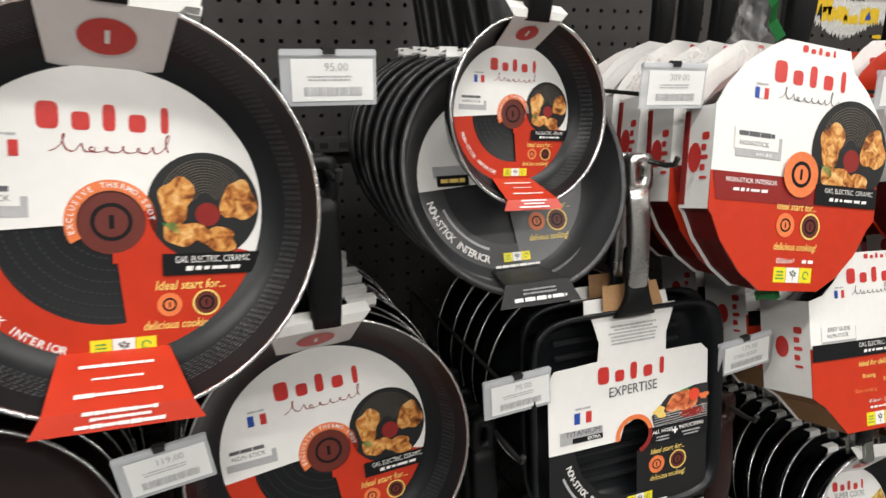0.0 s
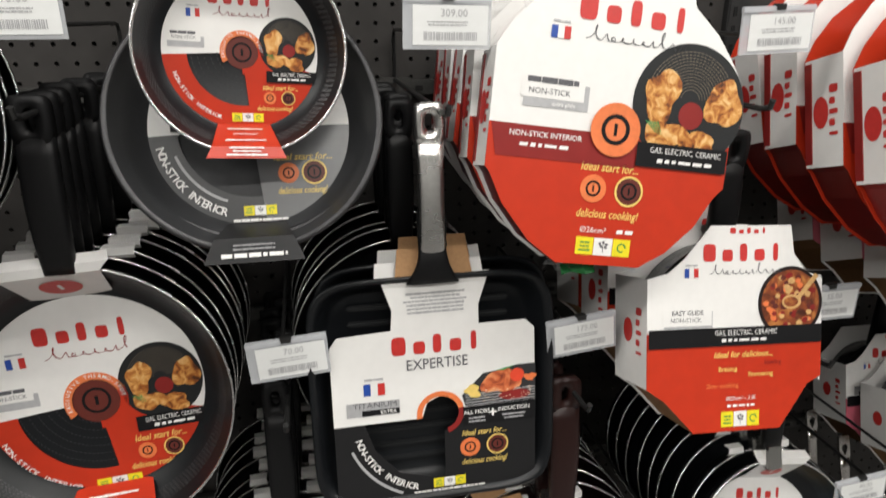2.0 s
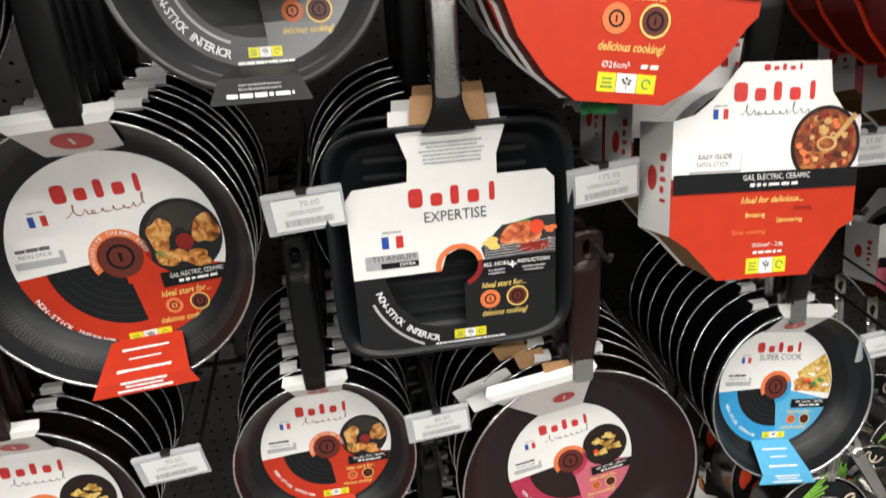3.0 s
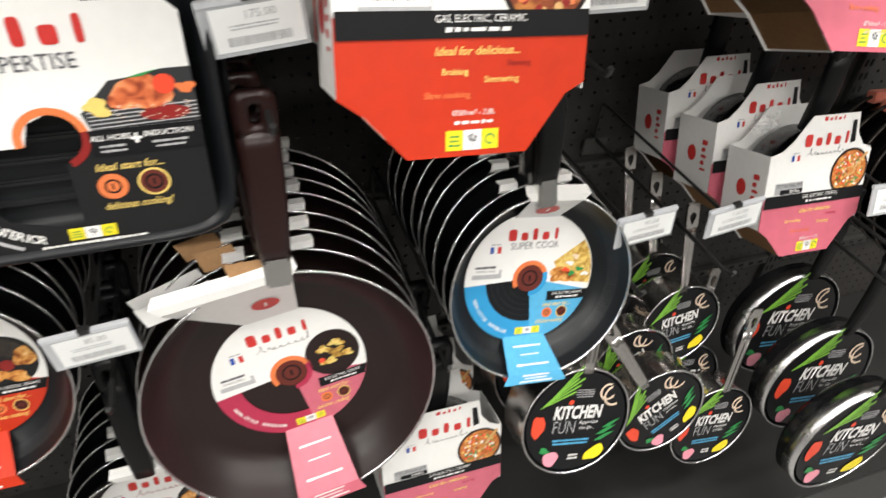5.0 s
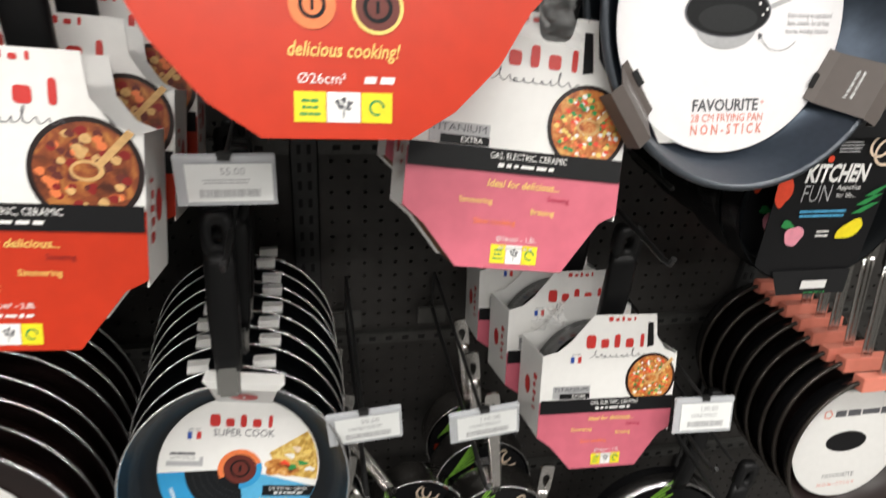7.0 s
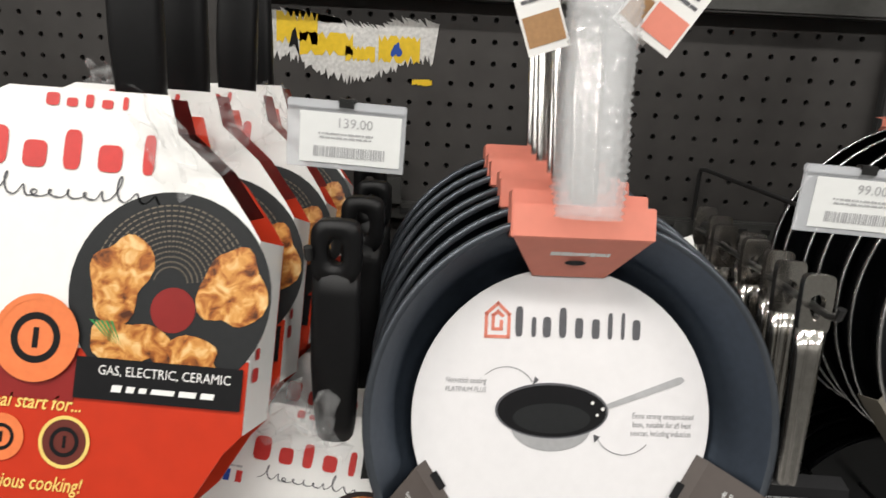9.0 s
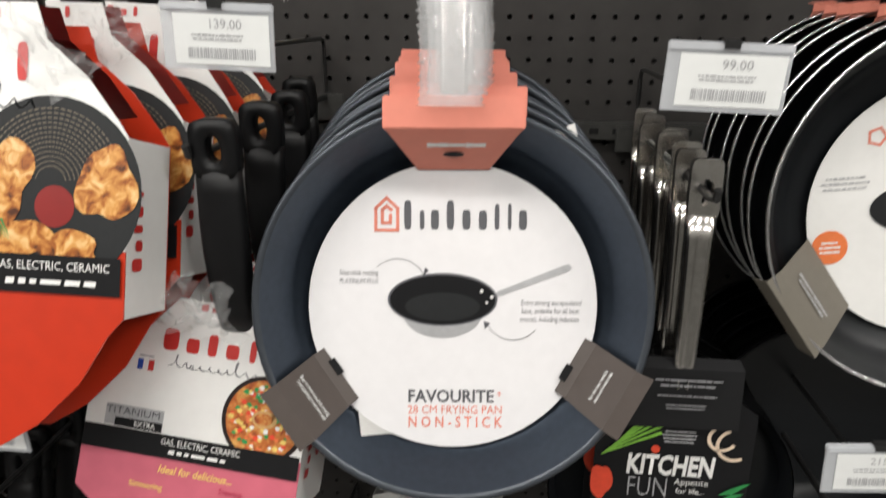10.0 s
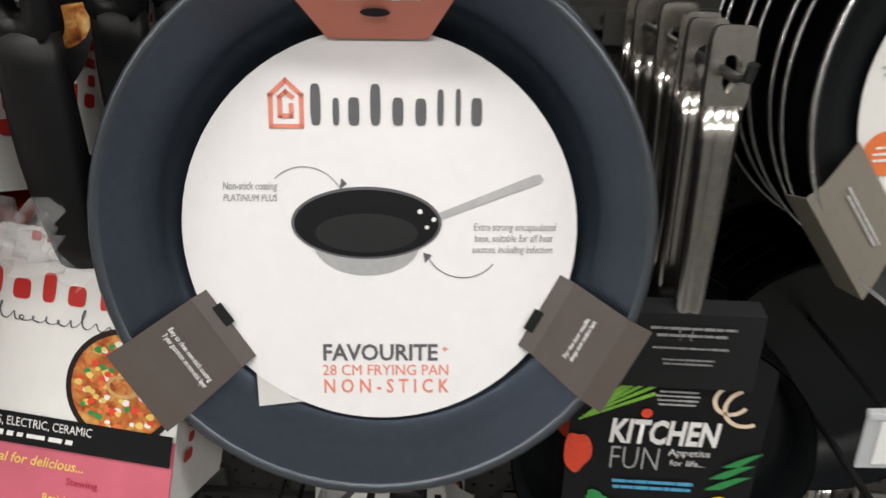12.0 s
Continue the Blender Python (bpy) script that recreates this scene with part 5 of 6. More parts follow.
    if kind == "pan":
        part("edge_band", box(-hw - 0.0012, -hw + 0.0004, d * 0.8, d * 0.98, z0 + 0.004, z1 - 0.004), M["dred"], sides[-1], "dark red printed edge")
    part("logo_print", logo_bm(hw * 0.06, hh * (0.74 + low_by), w * 0.47, h * 0.085, f), M["logo"], up)
    part("script_print", script_bm(hw * 0.1, hh * (0.57 + low_by), w * 0.42, h * 0.06, f), M["ink"], up)
    part("logo_print", logo_bm(hw * 0.12, hh * 0.95, w * 0.22, h * 0.028, f), M["logo"], up)
    flag(up, -hw * 0.52, hh * (0.55 + low_by * 1.5), w * 0.075, f)
    if kind == "pan":
        part("badge_print", rect(-hw * 0.5, hh * 0.13, w * 0.26, h * 0.085, f), M["lightink"], up)
        part("badge_print", rect(-hw * 0.53, hh * 0.19, w * 0.25, h * 0.085, f - 0.0003), M["white"], up)
        part("badge_text", words_bm(-hw * 0.53, hh * 0.225, w * 0.21, h * 0.022, f - 0.0006, 5, 0.1, 0), M["ink"], up)
        part("badge_text", text_bm("NON-STICK", -hw * 0.56, hh * 0.15, h * 0.028, f - 0.0006), M["ink"], up)
        part("badge_text", text_bm("extra glide", -hw * 0.44, hh * 0.075, h * 0.02, f - 0.0006, 0.1, 0.01), M["white"], up)
        photo_chicken(up, hw * 0.6, hh * 0.17, w * 0.24, f)
        part("stripe", sheet([(hw * 0.2, -hh * 0.11), (hw * 0.985, -hh * 0.11), (hw * 0.985, -hh * 0.28), (hw * 0.2, -hh * 0.28)], f - 0.0012), M["blackp"], up)
        part("stripe_text", text_bm("GAS, ELECTRIC, CERAMIC", hw * 0.62, -hh * 0.16, h * 0.028, f - 0.0016, 0, 0.0, w * 0.31), M["white"], up)
        part("stripe_text", words_bm(hw * 0.62, -hh * 0.23, w * 0.24, h * 0.016, f - 0.0016, 8, 0.6, 0.2), M["white"], up)
        thermo(up, hw * 0.0, -hh * 0.05, w * 0.095, f - 0.002)
        part("dark_band", sheet([(-hw * 0.985, split * hh), (hw * 0.2, split * hh), (hw * 0.2, split * hh - hh * 0.22), (-hw * 0.93, split * hh - hh * 0.22)], f), M[low2], lo)
        part("band_text", text_bm("NON-STICK INTERIOR", -hw * 0.55, split * hh - hh * 0.06, h * 0.026, f - 0.0003, 0, 0.01), M["white"], lo)
        part("band_text", words_bm(-hw * 0.55, split * hh - hh * 0.13, w * 0.2, h * 0.016, f - 0.0003, 9, 0.6, 0.2), M["white"], lo)
        part("slogan", text_bm("Ideal start for...", 0, -hh * 0.315, h * 0.042, f, 0.25, 0.01, w * 0.24), M["gold"], lo)
        thermo(lo, -hw * 0.12, -hh * 0.465, w * 0.05, f)
        thermo(lo, hw * 0.18, -hh * 0.465, w * 0.056, f, True)
        part("slogan", text_bm("delicious cooking!", hw * 0.02, -hh * 0.64, h * 0.042, f, 0.25, 0.01, w * 0.26), M["gold"], lo)
        part("size_print", text_bm("\u00d826cm\u00b2", -hw * 0.08, -hh * 0.755, h * 0.03, f), M["white"], lo)
        part("size_print", words_bm(hw * 0.2, -hh * 0.755, w * 0.08, h * 0.018, f, 3, 0.5, 0.2), M["white"], lo)
        eco_strip(lo, hw * 0.02, -hh * 0.868, w * 0.23, h * 0.062, f)
    else:
        st = kind == "stew"
        part("badge_print", rect(-hw * 0.55, hh * (0.1 + low_by), w * 0.27, h * 0.08, f), M["lightink" if st else "silver"], up)
        if st:
            part("badge_print", rect(-hw * 0.56, hh * 0.13, w * 0.27, h * 0.085, f - 0.0003), M["white"], up)
            part("badge_text", text_bm("EASY GLIDE", -hw * 0.56, hh * 0.17, h * 0.032, f - 0.0006, 0, 0.01), M["ink"], up)
            part("badge_text", text_bm("NON-STICK", -hw * 0.58, hh * 0.1, h * 0.03, f - 0.0006), M["ink"], up)
        else:
            part("badge_text", text_bm("TITANIUM", -hw * 0.56, hh * (0.135 + low_by), h * 0.04, f - 0.0006, 0, 0, w * 0.25), M["ink"], up)
            part("badge_band", rect(-hw * 0.5, hh * (0.05 + low_by), w * 0.22, h * 0.034, f - 0.0006), M["blackp"], up)
            part("badge_text", text_bm("EXTRA", -hw * 0.44, hh * (0.05 + low_by), h * 0.028, f - 0.0009, 0, 0.02), M["white"], up)
            part("pot_handle_print", sheet([(hw * 0.5, hh * 0.9), (hw * 0.58, hh * 0.9), (hw * 0.62, hh * 0.6), (hw * 0.52, hh * 0.58)], f), M["blackp"], up)
        photo_bits(up, hw * 0.62, hh * (0.24 + low_by), w * 0.19, f, kind, seed)
        part("stripe", sheet([(-hw * 0.99, split * hh + hh * 0.04), (hw * 0.99, split * hh + hh * 0.04), (hw * 0.99, split * hh - hh * 0.14), (-hw * 0.99, split * hh - hh * 0.14)], f - 0.0012), M["blackp"], up)
        part("stripe_text", text_bm("GAS, ELECTRIC, CERAMIC", hw * 0.1, split * hh - hh * 0.015, h * 0.036, f - 0.0016, 0, 0.0, w * 0.36), M["white"], up)
        part("stripe_text", words_bm(hw * 0.08, split * hh - hh * 0.085, w * 0.26, h * 0.018, f - 0.0016, 8, 0.6, 0.2), M["white"], up)
        part("slogan", text_bm("Ideal for delicious...", hw * 0.08, split * hh - hh * 0.23, h * 0.042, f, 0.25, 0.012, w * 0.34), M["gold"], lo)
        part("text_print", text_bm("Braising" if st else "Simmering", -hw * (0.1 if st else 0.35), split * hh - hh * 0.37, h * 0.032, f, 0, 0.01), M["gold"], lo)
        part("text_print", text_bm("Simmering" if st else "Braising", hw * 0.28, split * hh - hh * 0.43, h * 0.032, f, 0, 0.01), M["gold"], lo)
        part("text_print", text_bm("Stewing", hw * 0.42, split * hh - hh * 0.32, h * 0.03, f, 0, 0.01), M[low2], lo)
        part("text_print", text_bm("Slow cooking", -hw * 0.16, split * hh - hh * 0.53, h * 0.032, f, 0, 0.01), M["orange"], lo)
        part("size_print", text_bm("\u00d820cm\u00b2 - 2,8L" if st else "\u00d816cm\u00b2 - 1,5L", hw * 0.06, split * hh - hh * 0.66, h * 0.028, f), M["white"], lo)
        part("size_print", words_bm(hw * 0.06, split * hh - hh * 0.73, w * 0.16, h * 0.016, f, 3, 0.5, 0.2), M["white"], lo)
        eco_strip(lo, hw * 0.05, -hh * 0.88, w * 0.22, h * 0.075, f)
    stack(c, n, step, seed, 0, 1.2, dx)
    return c


carton(place(0.679, -0.4, 1.446, 12, 8), 0.250, 0.278, 0.045, BIG, "red", "dred", -0.08, "white and red carton for a frying pan with a chicken photograph", "large red cartons", 31, 5, 0.06, "pan", (0.70, -0.35, 1.70))
carton(place(1.090, -0.449, 1.443, 18, 1), 0.27, 0.305, 0.055, BIG, "red", "dred", -0.08, "white and red carton for a frying pan with a chicken photograph", "large red cartons by the sticker", 32, 4, 0.078, "pan", (1.13, -0.38, 1.70), dx=0.004, side="right")
carton(place(0.837, -0.416, 1.217, 17, 3), 0.214, 0.228, 0.075, SMALL, "red", "dred", -0.02, "white and red carton for a saucepan with a stew photograph", "small red cartons", 33, 3, 0.11, "stew", (0.86, -0.33, 1.40), dx=0.004)
carton(place(1.235, -0.421, 1.265, 23, 6), 0.182, 0.207, 0.08, SMALL, "pink", "magenta", -0.1, "white and pink carton for a saucepan with a soup photograph", "pink cartons upper", 34, 4, 0.088, "soup", (1.266, -0.388, 1.487), dx=-0.002, side="both")
carton(place(1.427, -0.33, 0.895, 18, 2), 0.18, 0.205, 0.08, SMALL, "pink", "magenta", -0.1, "small white and pink carton for a saucepan", "pink cartons lower", 35, 3, 0.1, "soup", (1.44, -0.27, 1.08), dx=-0.015)
carton(place(0.86, -0.40, 0.55, 14, 0), 0.18, 0.205, 0.08, SMALL, "pink", "magenta", -0.1, "small white and pink carton low on the display", "pink cartons lowest", 36, 2, 0.11, "soup", (0.86, -0.35, 0.74))

# ---- middle row ----
B1 = tempo_pan(0.146, 0.045, place(0.148, -0.365, 1.172, 8), RED, "black frying pan with a red and white round card label", "red label pans middle row", 8, 0.033, 16, 0.80, hl=0.165, drop=0.010, spin=-4, hw=(0.029, 0.034))


B0 = pan(0.14, 0.045, place(-0.186, -0.36, 1.122, 10), "dark brown frying pan with a bright rim in a stack", "brown pans middle row", "browncoat", "brownlac", "bakeb", 0.17, (0.029, 0.034), 0.1, True, None, 0.78)
stack(B0, 7, 0.034, 46)


def square_ring(h, y, r=0.3, n=48):
    out = []
    for k in range(n):
        a = 2 * math.pi * k / n
        c, s = math.cos(a), math.sin(a)
        out.append((h * math.copysign(abs(c) ** r, c), y, h * math.copysign(abs(s) ** r, s)))
    return out


def grill_pan(m):
    g = thing("grill_pan", "black square grill pan with ribs, steel handle and white card", "grill pan", "grill pans", m)
    bm = bmesh.new()
    prof = ((0.112, 0.034), (0.118, 0.03), (0.126, 0.01), (0.131, 0.001), (0.134, -0.001), (0.137, 0.001), (0.130, 0.02), (0.121, 0.036), (0.115, 0.039))
    rings = [[bm.verts.new(p) for p in square_ring(h, y)] for h, y in prof]
    for a, b in zip(rings, rings[1:]):
        for k in range(48):
            bm.faces.new((a[k], a[(k + 1) % 48], b[(k + 1) % 48], b[k]))
    bm.faces.new(rings[0])
    bm.faces.new(rings[-1][::-1])
    bmesh.ops.recalc_face_normals(bm, faces=bm.faces)
    part("body", bm, M["coat"], g, "", True)
    for k in range(11):
        part("rib", box(-0.092, 0.092, 0.029, 0.0345, -0.098 + 0.019 * k, -0.091 + 0.019 * k, 0.0022), M["coatin"], g)
    part("handle_root", handle_bm(0.128, 0.085, 0.058, 0.03, 0.012, 0.05, 0.006, -0.01), M["bake"], g, "black handle root", True)
    part("handle", handle_bm(0.14, 0.18, 0.03, 0.031, 0.016, 0.04, 0.012, -0.004), M["chrome"], g, "polished steel handle", True)
    part("kraft_flap", strip3([(-0.04, 0.044, 0.004, 0.136), (-0.036, 0.04, 0.012, 0.165)]), M["kraft"], g, "brown card flap")
    part("card_flap", strip3([(-0.062, 0.058, 0.01, 0.13), (-0.06, 0.056, 0.014, 0.15)]), M["white"], g)
    return g


GR = grill_pan(place(0.508, -0.372, 1.152, 8) @ Matrix.Diagonal((1.0, 1, 0.97, 1)))
copy_thing(GR, place(0.516, -0.33, 1.156, 8, 0) @ Matrix.Diagonal((1.0, 1, 0.97, 1)))
gy = 0.006
gw = part("label_card", sheet([(-0.058, 0.137), (0.058, 0.137), (0.046, 0.1), (0.046, 0.078), (0.098, 0.078), (0.108, 0.068), (0.109, -0.03), (0.026, -0.03), (0.022, -0.012), (0.006, 0.0), (-0.012, -0.008), (-0.018, -0.026), (-0.112, -0.026), (-0.112, 0.064), (-0.104, 0.075), (-0.048, 0.078), (-0.046, 0.1)], gy, 0.0008), M["white"], GR, "white printed card sleeve")
gb = part("label_lower", sheet([(-0.112, -0.026), (-0.08, -0.026), (-0.07, -0.058), (-0.045, -0.088), (-0.01, -0.098), (0.006, -0.098), (0.006, -0.044), (0.02, -0.04), (0.026, -0.03), (0.109, -0.03), (0.109, -0.125), (-0.112, -0.125)], gy, 0.0008), M["dcard"], GR, "dark printed card")
f = gy - 0.0015
part("logo_print", logo_bm(0.0, 0.06, 0.1, 0.021, f), M["logo"], gw)
part("title_print", text_bm("EXPERTISE", 0.0, 0.037, 0.017, f, 0, 0.005, 0.066), M["ink"], gw)
flag(gw, -0.068, 0.014, 0.022, f)
part("small_print", words_bm(0.0, 0.117, 0.07, 0.003, f, 5, 0.2, 0, 6, 1.4), M["lightink"], gw)
part("badge_print", rect(-0.07, -0.008, 0.056, 0.016, f), M["silver"], gw)
part("badge_text", text_bm("TITANIUM", -0.068, -0.004, 0.009, f - 0.0003, 0, 0, 0.046), M["ink"], gw)
part("badge_band", rect(-0.062, -0.0125, 0.04, 0.0065, f - 0.0003), M["blackp"], gw)
part("badge_text", text_bm("EXTRA", -0.054, -0.0125, 0.0055, f - 0.0006, 0, 0.02), M["white"], gw)
part("spot_ring", band(0.002, -0.022, 0.02, 0.026, 10, 190, f), M["orange"], gw)
part("spot_ring", band(0.002, -0.022, 0.02, 0.026, -70, 10, f), M["dred"], gw)
part("photo_grill", sheet([(0.026, -0.004), (0.05, 0.02), (0.072, 0.022), (0.088, 0.026), (0.109, 0.026), (0.109, -0.018), (0.03, -0.018)], f), M["greycoat"], gw)
part("photo_steak", sheet(blob_pts(0.07, 0.008, 0.02, 0.015, 3, 0.2), f - 0.0003), M["steak"], gw)
for k in range(5):
    part("photo_bar", sheet([(0.03, -0.0035 - 0.0032 * k), (0.109, -0.0015 - 0.0032 * k), (0.109, -0.0025 - 0.0032 * k), (0.03, -0.0045 - 0.0032 * k)], f - 0.00015), M["lightink"], gw)
seeds = bmesh.new()
rs = random.Random(5)
for _ in range(40):
    sx, sz = rs.uniform(0.05, 0.105), rs.uniform(-0.014, 0.0)
    rect(sx, sz, 0.0014, 0.0009, f - 0.0004, seeds, rs.uniform(-0.8, 0.8))
tagged(part("photo_seeds", seeds, M["cream"], gw), kind="stuff")
part("photo_herb", sheet([(0.062, 0.021), (0.072, 0.0235), (0.086, 0.026), (0.074, 0.0215)], f - 0.0006), M["dgreen"], gw)
part("photo_tomato", sheet(disc_pts(0.088, 0.014, 0.008), f - 0.0005), M["veg_red"], gw)
part("photo_onion", sheet(blob_pts(0.038, 0.0, 0.009, 0.007, 5, 0.3), f - 0.0003), M["gold"], gw)
part("photo_carrot", sheet(blob_pts(0.103, 0.01, 0.006, 0.005, 8, 0.3), f - 0.0003), M["orange"], gw)
part("photo_spot", sheet(disc_pts(0.085, -0.009, 0.018, 0.006), f - 0.0003), M["dred"], gw)
part("stripe", sheet([(0.027, -0.018), (0.109, -0.018), (0.109, -0.04), (0.027, -0.04)], f - 0.0006), M["blackp"], gb)
part("stripe_text", text_bm("ALL HOBS", 0.042, -0.025, 0.0065, f - 0.0009, 0, 0.015), M["white"], gb)
part("stripe_text", text_bm("+", 0.06, -0.028, 0.016, f - 0.0009, 0, 0.03), M["white"], gb)
part("stripe_text", text_bm("INDUCTION", 0.084, -0.025, 0.0065, f - 0.0009, 0, 0.015), M["white"], gb)
part("stripe_text", words_bm(0.042, -0.032, 0.024, 0.0024, f - 0.0009, 4, 0.2, 0, 2), M["lightink"], gb)
part("stripe_text", words_bm(0.084, -0.032, 0.03, 0.0024, f - 0.0009, 5, 0.2, 0, 2), M["lightink"], gb)
part("slogan", text_bm("Ideal start for...", 0.05, -0.05, 0.0095, f, 0.25, 0.01, 0.05), M["gold"], gb)
thermo(gb, 0.034, -0.067, 0.0105, f)
thermo(gb, 0.065, -0.067, 0.0115, f, True)
part("slogan", text_bm("delicious cooking!", 0.05, -0.085, 0.0095, f, 0.25, 0.01, 0.052), M["gold"], gb)
for i, ch in enumerate("NON-STICK INTERIOR"):
    if ch != " ":
        a = 196 + 56 * i / 17
        bm = text_bm(ch, 0, 0, 0.0105, 0, 0, 0.02)
        part("arc_letter", bm, M["white"], gb, "", False, Matrix.Translation((0.0 + 0.09 * math.cos(radians(a)), f, -0.022 + 0.09 * math.sin(radians(a)))) @ Matrix.Rotation(radians(-(a + 90)), 4, "Y"))
part("small_arc_text", band(0, -0.022, 0.099, 0.102, 200, 245, f), M["lightink"], gb)
eco_strip(gb, 0.01, -0.106, 0.036, 0.011, f)
part("small_print", words_bm(0.01, -0.115, 0.1, 0.003, f, 7, 0.3, 0, 2), M["white"], gb)
for o in (gw, gb):
    o.scale = (1.04, 1.0, 1.045)
    o.location = (0.003, 0, -0.007)
behind = pan(0.135, 0.045, place(0.488, -0.28, 1.16, 8), "black frying pan with a bright rim behind the grill pans", "pans behind the grill pans", "coat", "outside", "bake", 0.165, (0.026, 0.03), 0.1, True, None, 0.78)
stack(behind, 5, 0.04, 17)

# black and steel handled pans under the blue-grey ones
KB = kitchen_pan(0.110, 0.04, place(1.636, -0.335, 1.165, 3), "black pans with vegetable cards", 8, 0.038, "black", 0, 18, rim=False, full=False)
bpy.context.view_layer.update()
kb_all = [o for o in scene.objects if o.get("group") == "black pans with vegetable cards"]
hm = strap_bm(0.108, 0.2, 0.018, 0.025, 0.0075, -0.02)
h_first = part("handle", hm, M["dsteel"], kb_all[0], "flat steel handle")
for o in kb_all[1:]:
    share("handle", h_first.data, o)
part("card_top", strip3([(-0.052, 0.052, -0.004, 0.07), (-0.05, 0.05, -0.005, 0.128), (-0.048, 0.048, 0.006, 0.134)]), M["dcard"], KB, "charcoal card top")
foot = part("card_foot", strip3([(-0.045, 0.06, -0.002, -0.092), (-0.034, 0.058, -0.006, -0.122), (-0.03, 0.055, 0.008, -0.13)]), M["dcard"], KB)
part("foot_sticker", rect(0.012, -0.109, 0.034, 0.011, -0.0062), M["white"], foot, "small white sticker")
part("foot_print", words_bm(0.016, -0.119, 0.03, 0.003, -0.0074, 7, 0.5, 0), M["dgreen"], foot)

tagged(part("card_text", words_bm(0.004, 0.118, 0.06, 0.0028, -0.0065, 6, 0.25, 0, 2, 1.9), M["midink"], KB), kind="stuff")
tagged(part("card_text", words_bm(0.004, 0.103, 0.05, 0.0022, -0.0065, 9, 0.25, 0, 1), M["midink"], KB), kind="stuff")
tagged(part("card_text", words_bm(0.004, 0.094, 0.045, 0.0018, -0.0065, 3, 0.25, 0, 2, 1.8), M["midink"], KB), kind="stuff")
# plain black pans, unseen, added to darken the gap beside them
filler_pan = pan(0.12, 0.04, place(1.815, -0.22, 1.165, 4), "plain black frying pan added to darken the gap behind", "plain black pans", "coat", "outside", "bake", 0.165, (0.024, 0.028), 0.0, False, None, 0.8)
stack(filler_pan, 5, 0.034, 44)
# added hook that these filler pans hang from
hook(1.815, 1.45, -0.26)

# ---- third row ----
C0 = tempo_pan(0.142, 0.045, place(-0.035, -0.37, 0.812, 12), PINK, "brown frying pan with a pink and white round card label", "brown pans left", 7, 0.036, 19, 0.68, "bakeb", 0.165, "browncoat", "brownlac")
C1 = tempo_pan(0.117, 0.04, place(0.332, -0.362, 0.845, 12), RED, "black frying pan with a red and white round card label", "red label pans third row", 9, 0.032, 20, 0.74, hl=0.2)
C2 = tempo_pan(0.166, 0.05, place(0.669, -0.402, 0.778, 12), PINK, "large brown frying pan with a pink and white round card label", "large brown pans", 8, 0.036, 21, 0.555, "bakeb", 0.2, "browncoat", "brownlac", ferrule="chrome", spin=-8, hw=(0.03, 0.04))
C3 = tempo_pan(0.122, 0.042, place(0.978, -0.386, 0.854, 18), BLUE, "black frying pan with a blue and white round card label", "blue label pan", 9, 0.033, 22, 0.73, hl=0.19, ferrule="chrome", spin=7)

F2 = pan(0.125, 0.045, place(1.866, -0.34, 0.74, 12), "dark frying pan with a white round card and salmon hanger", "dark pans with salmon hangers", "browncoat", "outside", "steelh", 0.2, (0.018, 0.02), 0.02, False, None, 0.8, None, thick=0.008)
part("rim_lip", lathe([(0.123, -0.001), (0.126, -0.003), (0.1285, -0.0015), (0.129, 0.0015), (0.1275, 0.0045), (0.124, 0.006)]), M["lipbrown"], F2, "rolled rim", True)
part("card_hanger", box(-0.04, 0.04, -0.008, 0.012, 0.108, 0.13, 0.001), M["salmon"], F2, "salmon card hanger")
stack(F2, 8, 0.036, 23)
f2c = part("label_card", sheet(disc_pts(0, -0.004, 0.096, None, 56), 0.03, 0.0008), M["white"], F2, "white printed round card")
part("wordmark_print", words_bm(0.01, 0.05, 0.09, 0.014, 0.029, 3, 0.2, 0), M["ink"], f2c)
part("house_mark", band(-0.048, 0.05, 0.006, 0.0085, 0, 360, 0.029, 5), M["salmon"], f2c)
part("pan_print", sheet(disc_pts(-0.005, 0.0, 0.036, 0.018), 0.029), M["blackp"], f2c)
part("title_print", text_bm("FAVOURITE", -0.005, -0.062, 0.011, 0.029), M["ink"], f2c)
part("title_print", text_bm("N O N - S T I C K", -0.005, -0.078, 0.009, 0.029), M["salmon"], f2c)

# ---- lowest row ----
D1 = tempo_pan(0.12, 0.042, place(0.47, -0.36, 0.5, 12), RED, "black frying pan with a red and white round card label", "red label pans lowest row", 7, 0.034, 24, 0.74, hl=0.2)
kitchen_pan(0.086, 0.07, place(1.050, -0.428, 0.614, 20, 12), "steel saucepans with vegetable cards", 3, 0.1, "steel", 0.17, 25)
kitchen_pan(0.078, 0.06, place(1.212, -0.42, 0.566, 12, -32), "steel saucepans with vegetable cards", 3, 0.09, "steel", 0.17, 26)
kitchen_pan(0.086, 0.06, place(1.385, -0.39, 0.416, 12, 9), "steel saucepans with vegetable cards", 2, 0.1, "steel", 0.17, 27)
kitchen_pan(0.08, 0.06, place(1.331, -0.285, 0.588, 10, -6), "steel saucepans with vegetable cards", 3, 0.09, "steel", 0.17, 28)
hook(1.618, 0.708, -0.56)
kitchen_pan(0.12, 0.05, place(1.61, -0.49, 0.416, 6, 9), "black-handled pans with vegetable cards", 3, 0.11, "black", 0.19, 29, dx=0.009, dz=0.036)


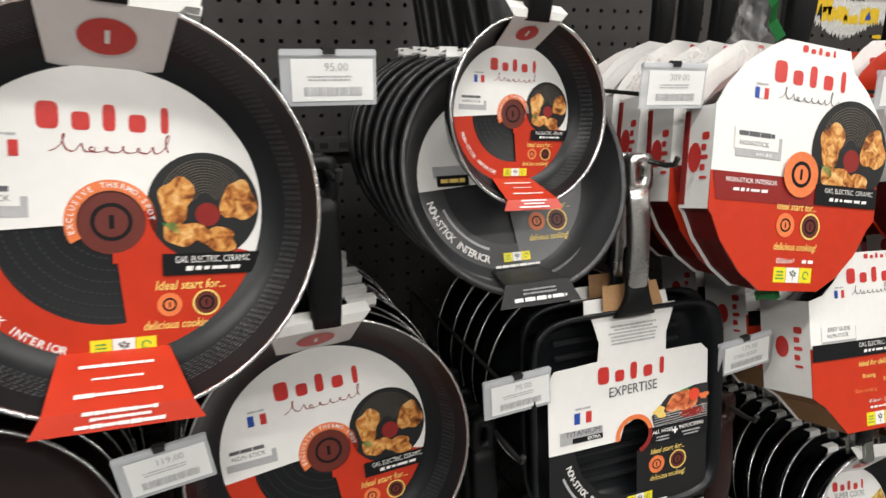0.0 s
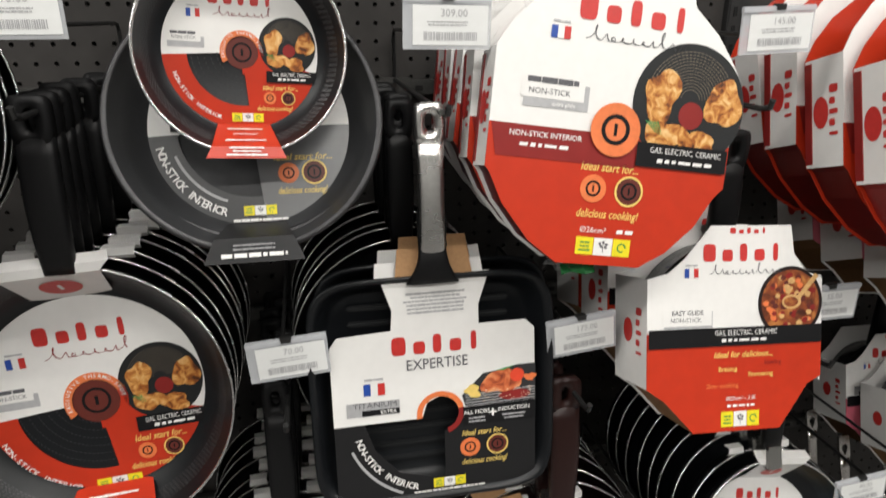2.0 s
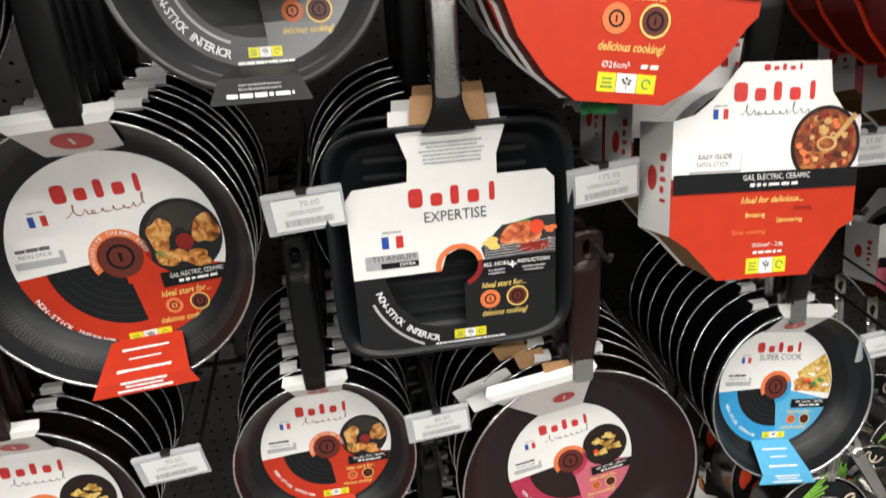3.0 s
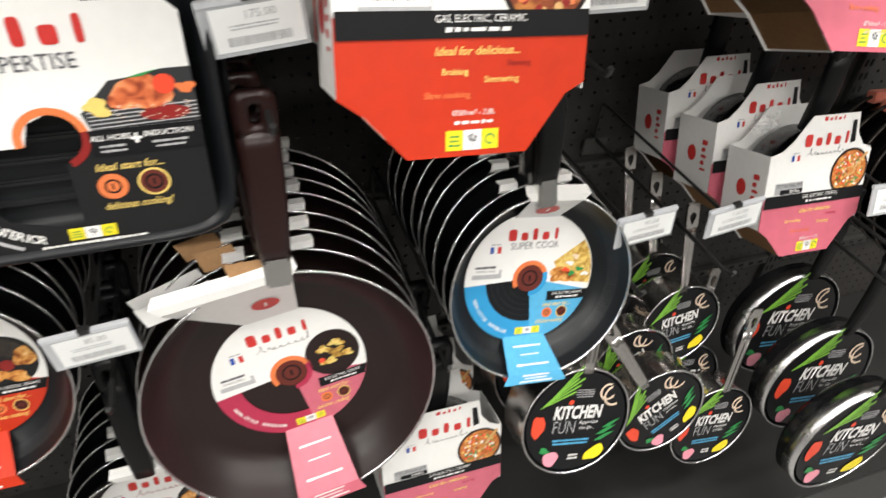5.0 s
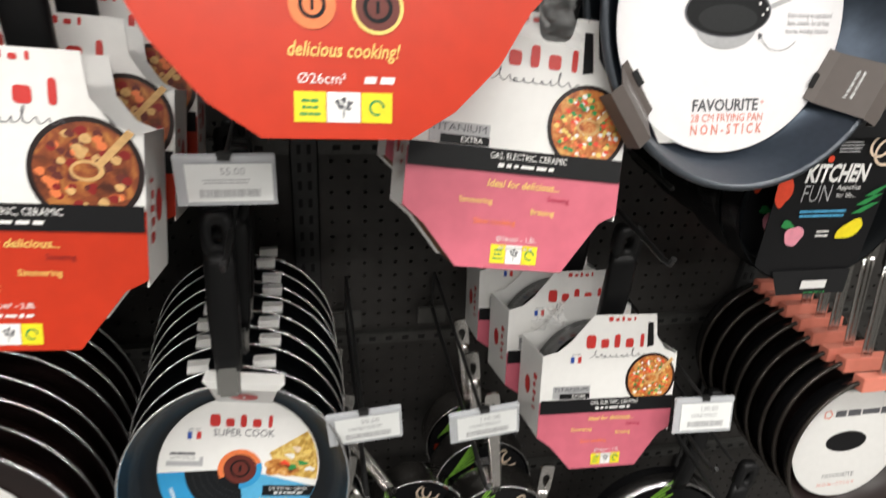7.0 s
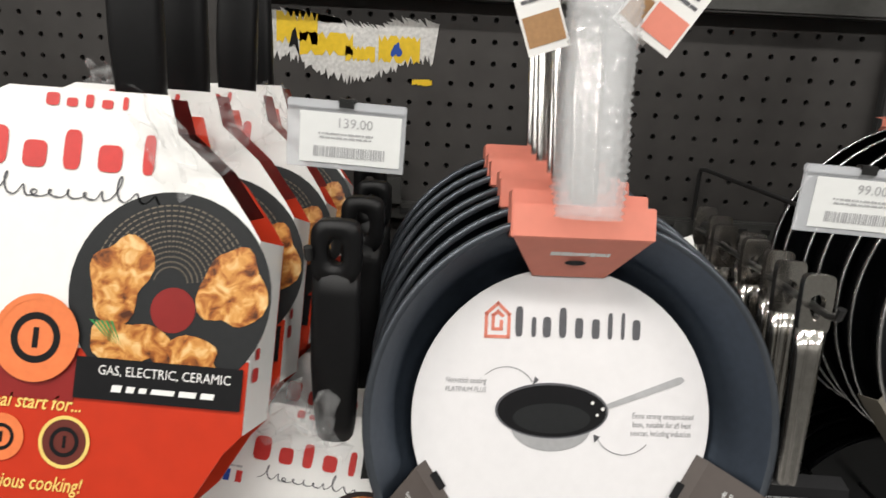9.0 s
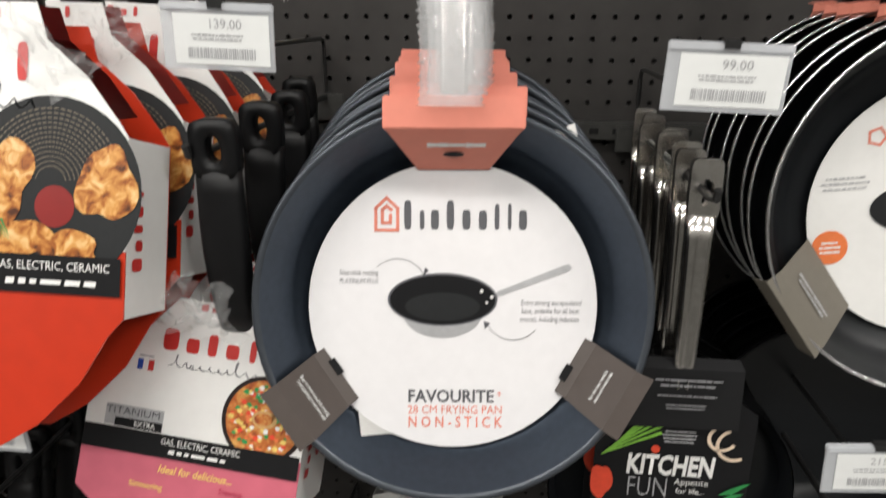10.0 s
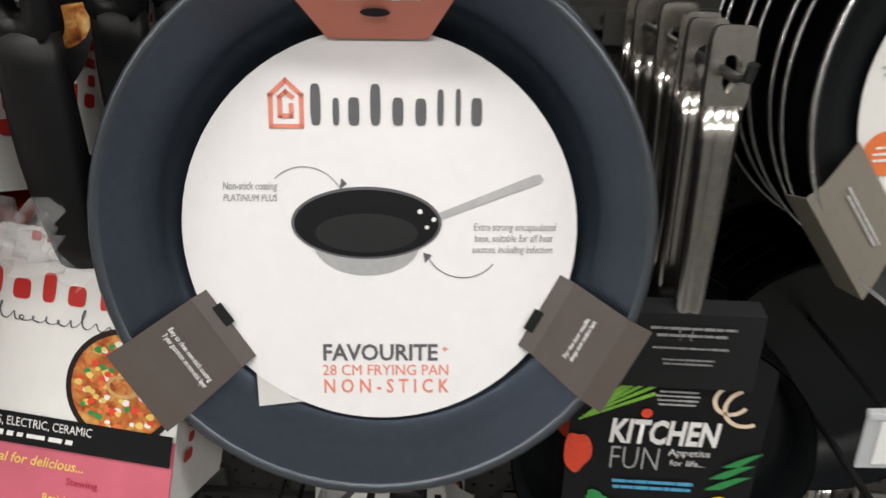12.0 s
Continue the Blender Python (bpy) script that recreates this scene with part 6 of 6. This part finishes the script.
# ---- loose clear bags in the carton tops ----
def film_bag(m, w, h, seed, edge=True):
    """Crumpled clear film with a green printed hem."""
    rn = random.Random(seed)
    b = thing("plastic_bag", "crumpled clear plastic bag with a green hem in a carton top", "plastic bag", "carton bags", m)
    bm = bmesh.new()
    nx, nz = 18, 14
    g = []
    for k in range(nz):
        row = []
        for i in range(nx):
            u, v = i / (nx - 1) - 0.5, k / (nz - 1)
            p = Vector((u * 7, v * 6, seed * 3.1))
            row.append(bm.verts.new((u * w * (1 - 0.55 * v) + 0.10 * w * noise.noise(p), 0.28 * w * noise.noise(p + Vector((9, 0, 0))) + 0.1 * w * noise.noise(p * 2.7), v * h * (0.8 + 0.4 * noise.noise(Vector((u * 3, seed, 1)))))))
        g.append(row)
    for k in range(nz - 1):
        for i in range(nx - 1):
            bm.faces.new((g[k][i], g[k][i + 1], g[k + 1][i + 1], g[k + 1][i]))
    part("film", bm, M["film"], b, "", True)
    if edge:
        pts = [(w * (0.30 - 0.1 * k), -0.012 + 0.006 * math.sin(k * 2.0), h * (0.25 + 0.2 * k)) for k in range(4)]
        bm = bmesh.new()
        vs = [(bm.verts.new(p), bm.verts.new((p[0] + 0.008, p[1] - 0.004, p[2] + 0.006))) for p in pts]
        for p, q in zip(vs, vs[1:]):
            bm.faces.new((p[0], p[1], q[1], q[0]))
        bmesh.ops.solidify(bm, geom=bm.faces[:], thickness=0.0004)
        part("hem", bm, M["dgreen"], b, "green printed hem")
    else:
        part("knot", tube([(-0.1 * w, 0, 0.01), (0, -0.004, 0.02), (0.12 * w, 0, 0.012)], 0.002), M["film"], b)
    return b


for n, (x, y, z, w, h, turn) in enumerate(((0.632, -0.36, 1.555, 0.07, 0.095, -10), (0.60, -0.30, 1.53, 0.06, 0.05, 10), (0.585, -0.24, 1.525, 0.06, 0.045, 0), (0.625, -0.40, 1.33, 0.06, 0.05, 120),
                                            (1.185, -0.42, 1.53, 0.055, 0.075, -35), (1.19, -0.35, 1.55, 0.05, 0.05, -30), (1.2, -0.27, 1.55, 0.05, 0.05, -20), (1.06, -0.3, 1.56, 0.06, 0.05, 5),
                                            (1.238, -0.408, 1.345, 0.085, 0.058, 10), (1.36, -0.27, 0.955, 0.05, 0.04, 0))):
    film_bag(pose(x, y, z, 0, turn, 0), w, h, n + 3, n in (0, 3))
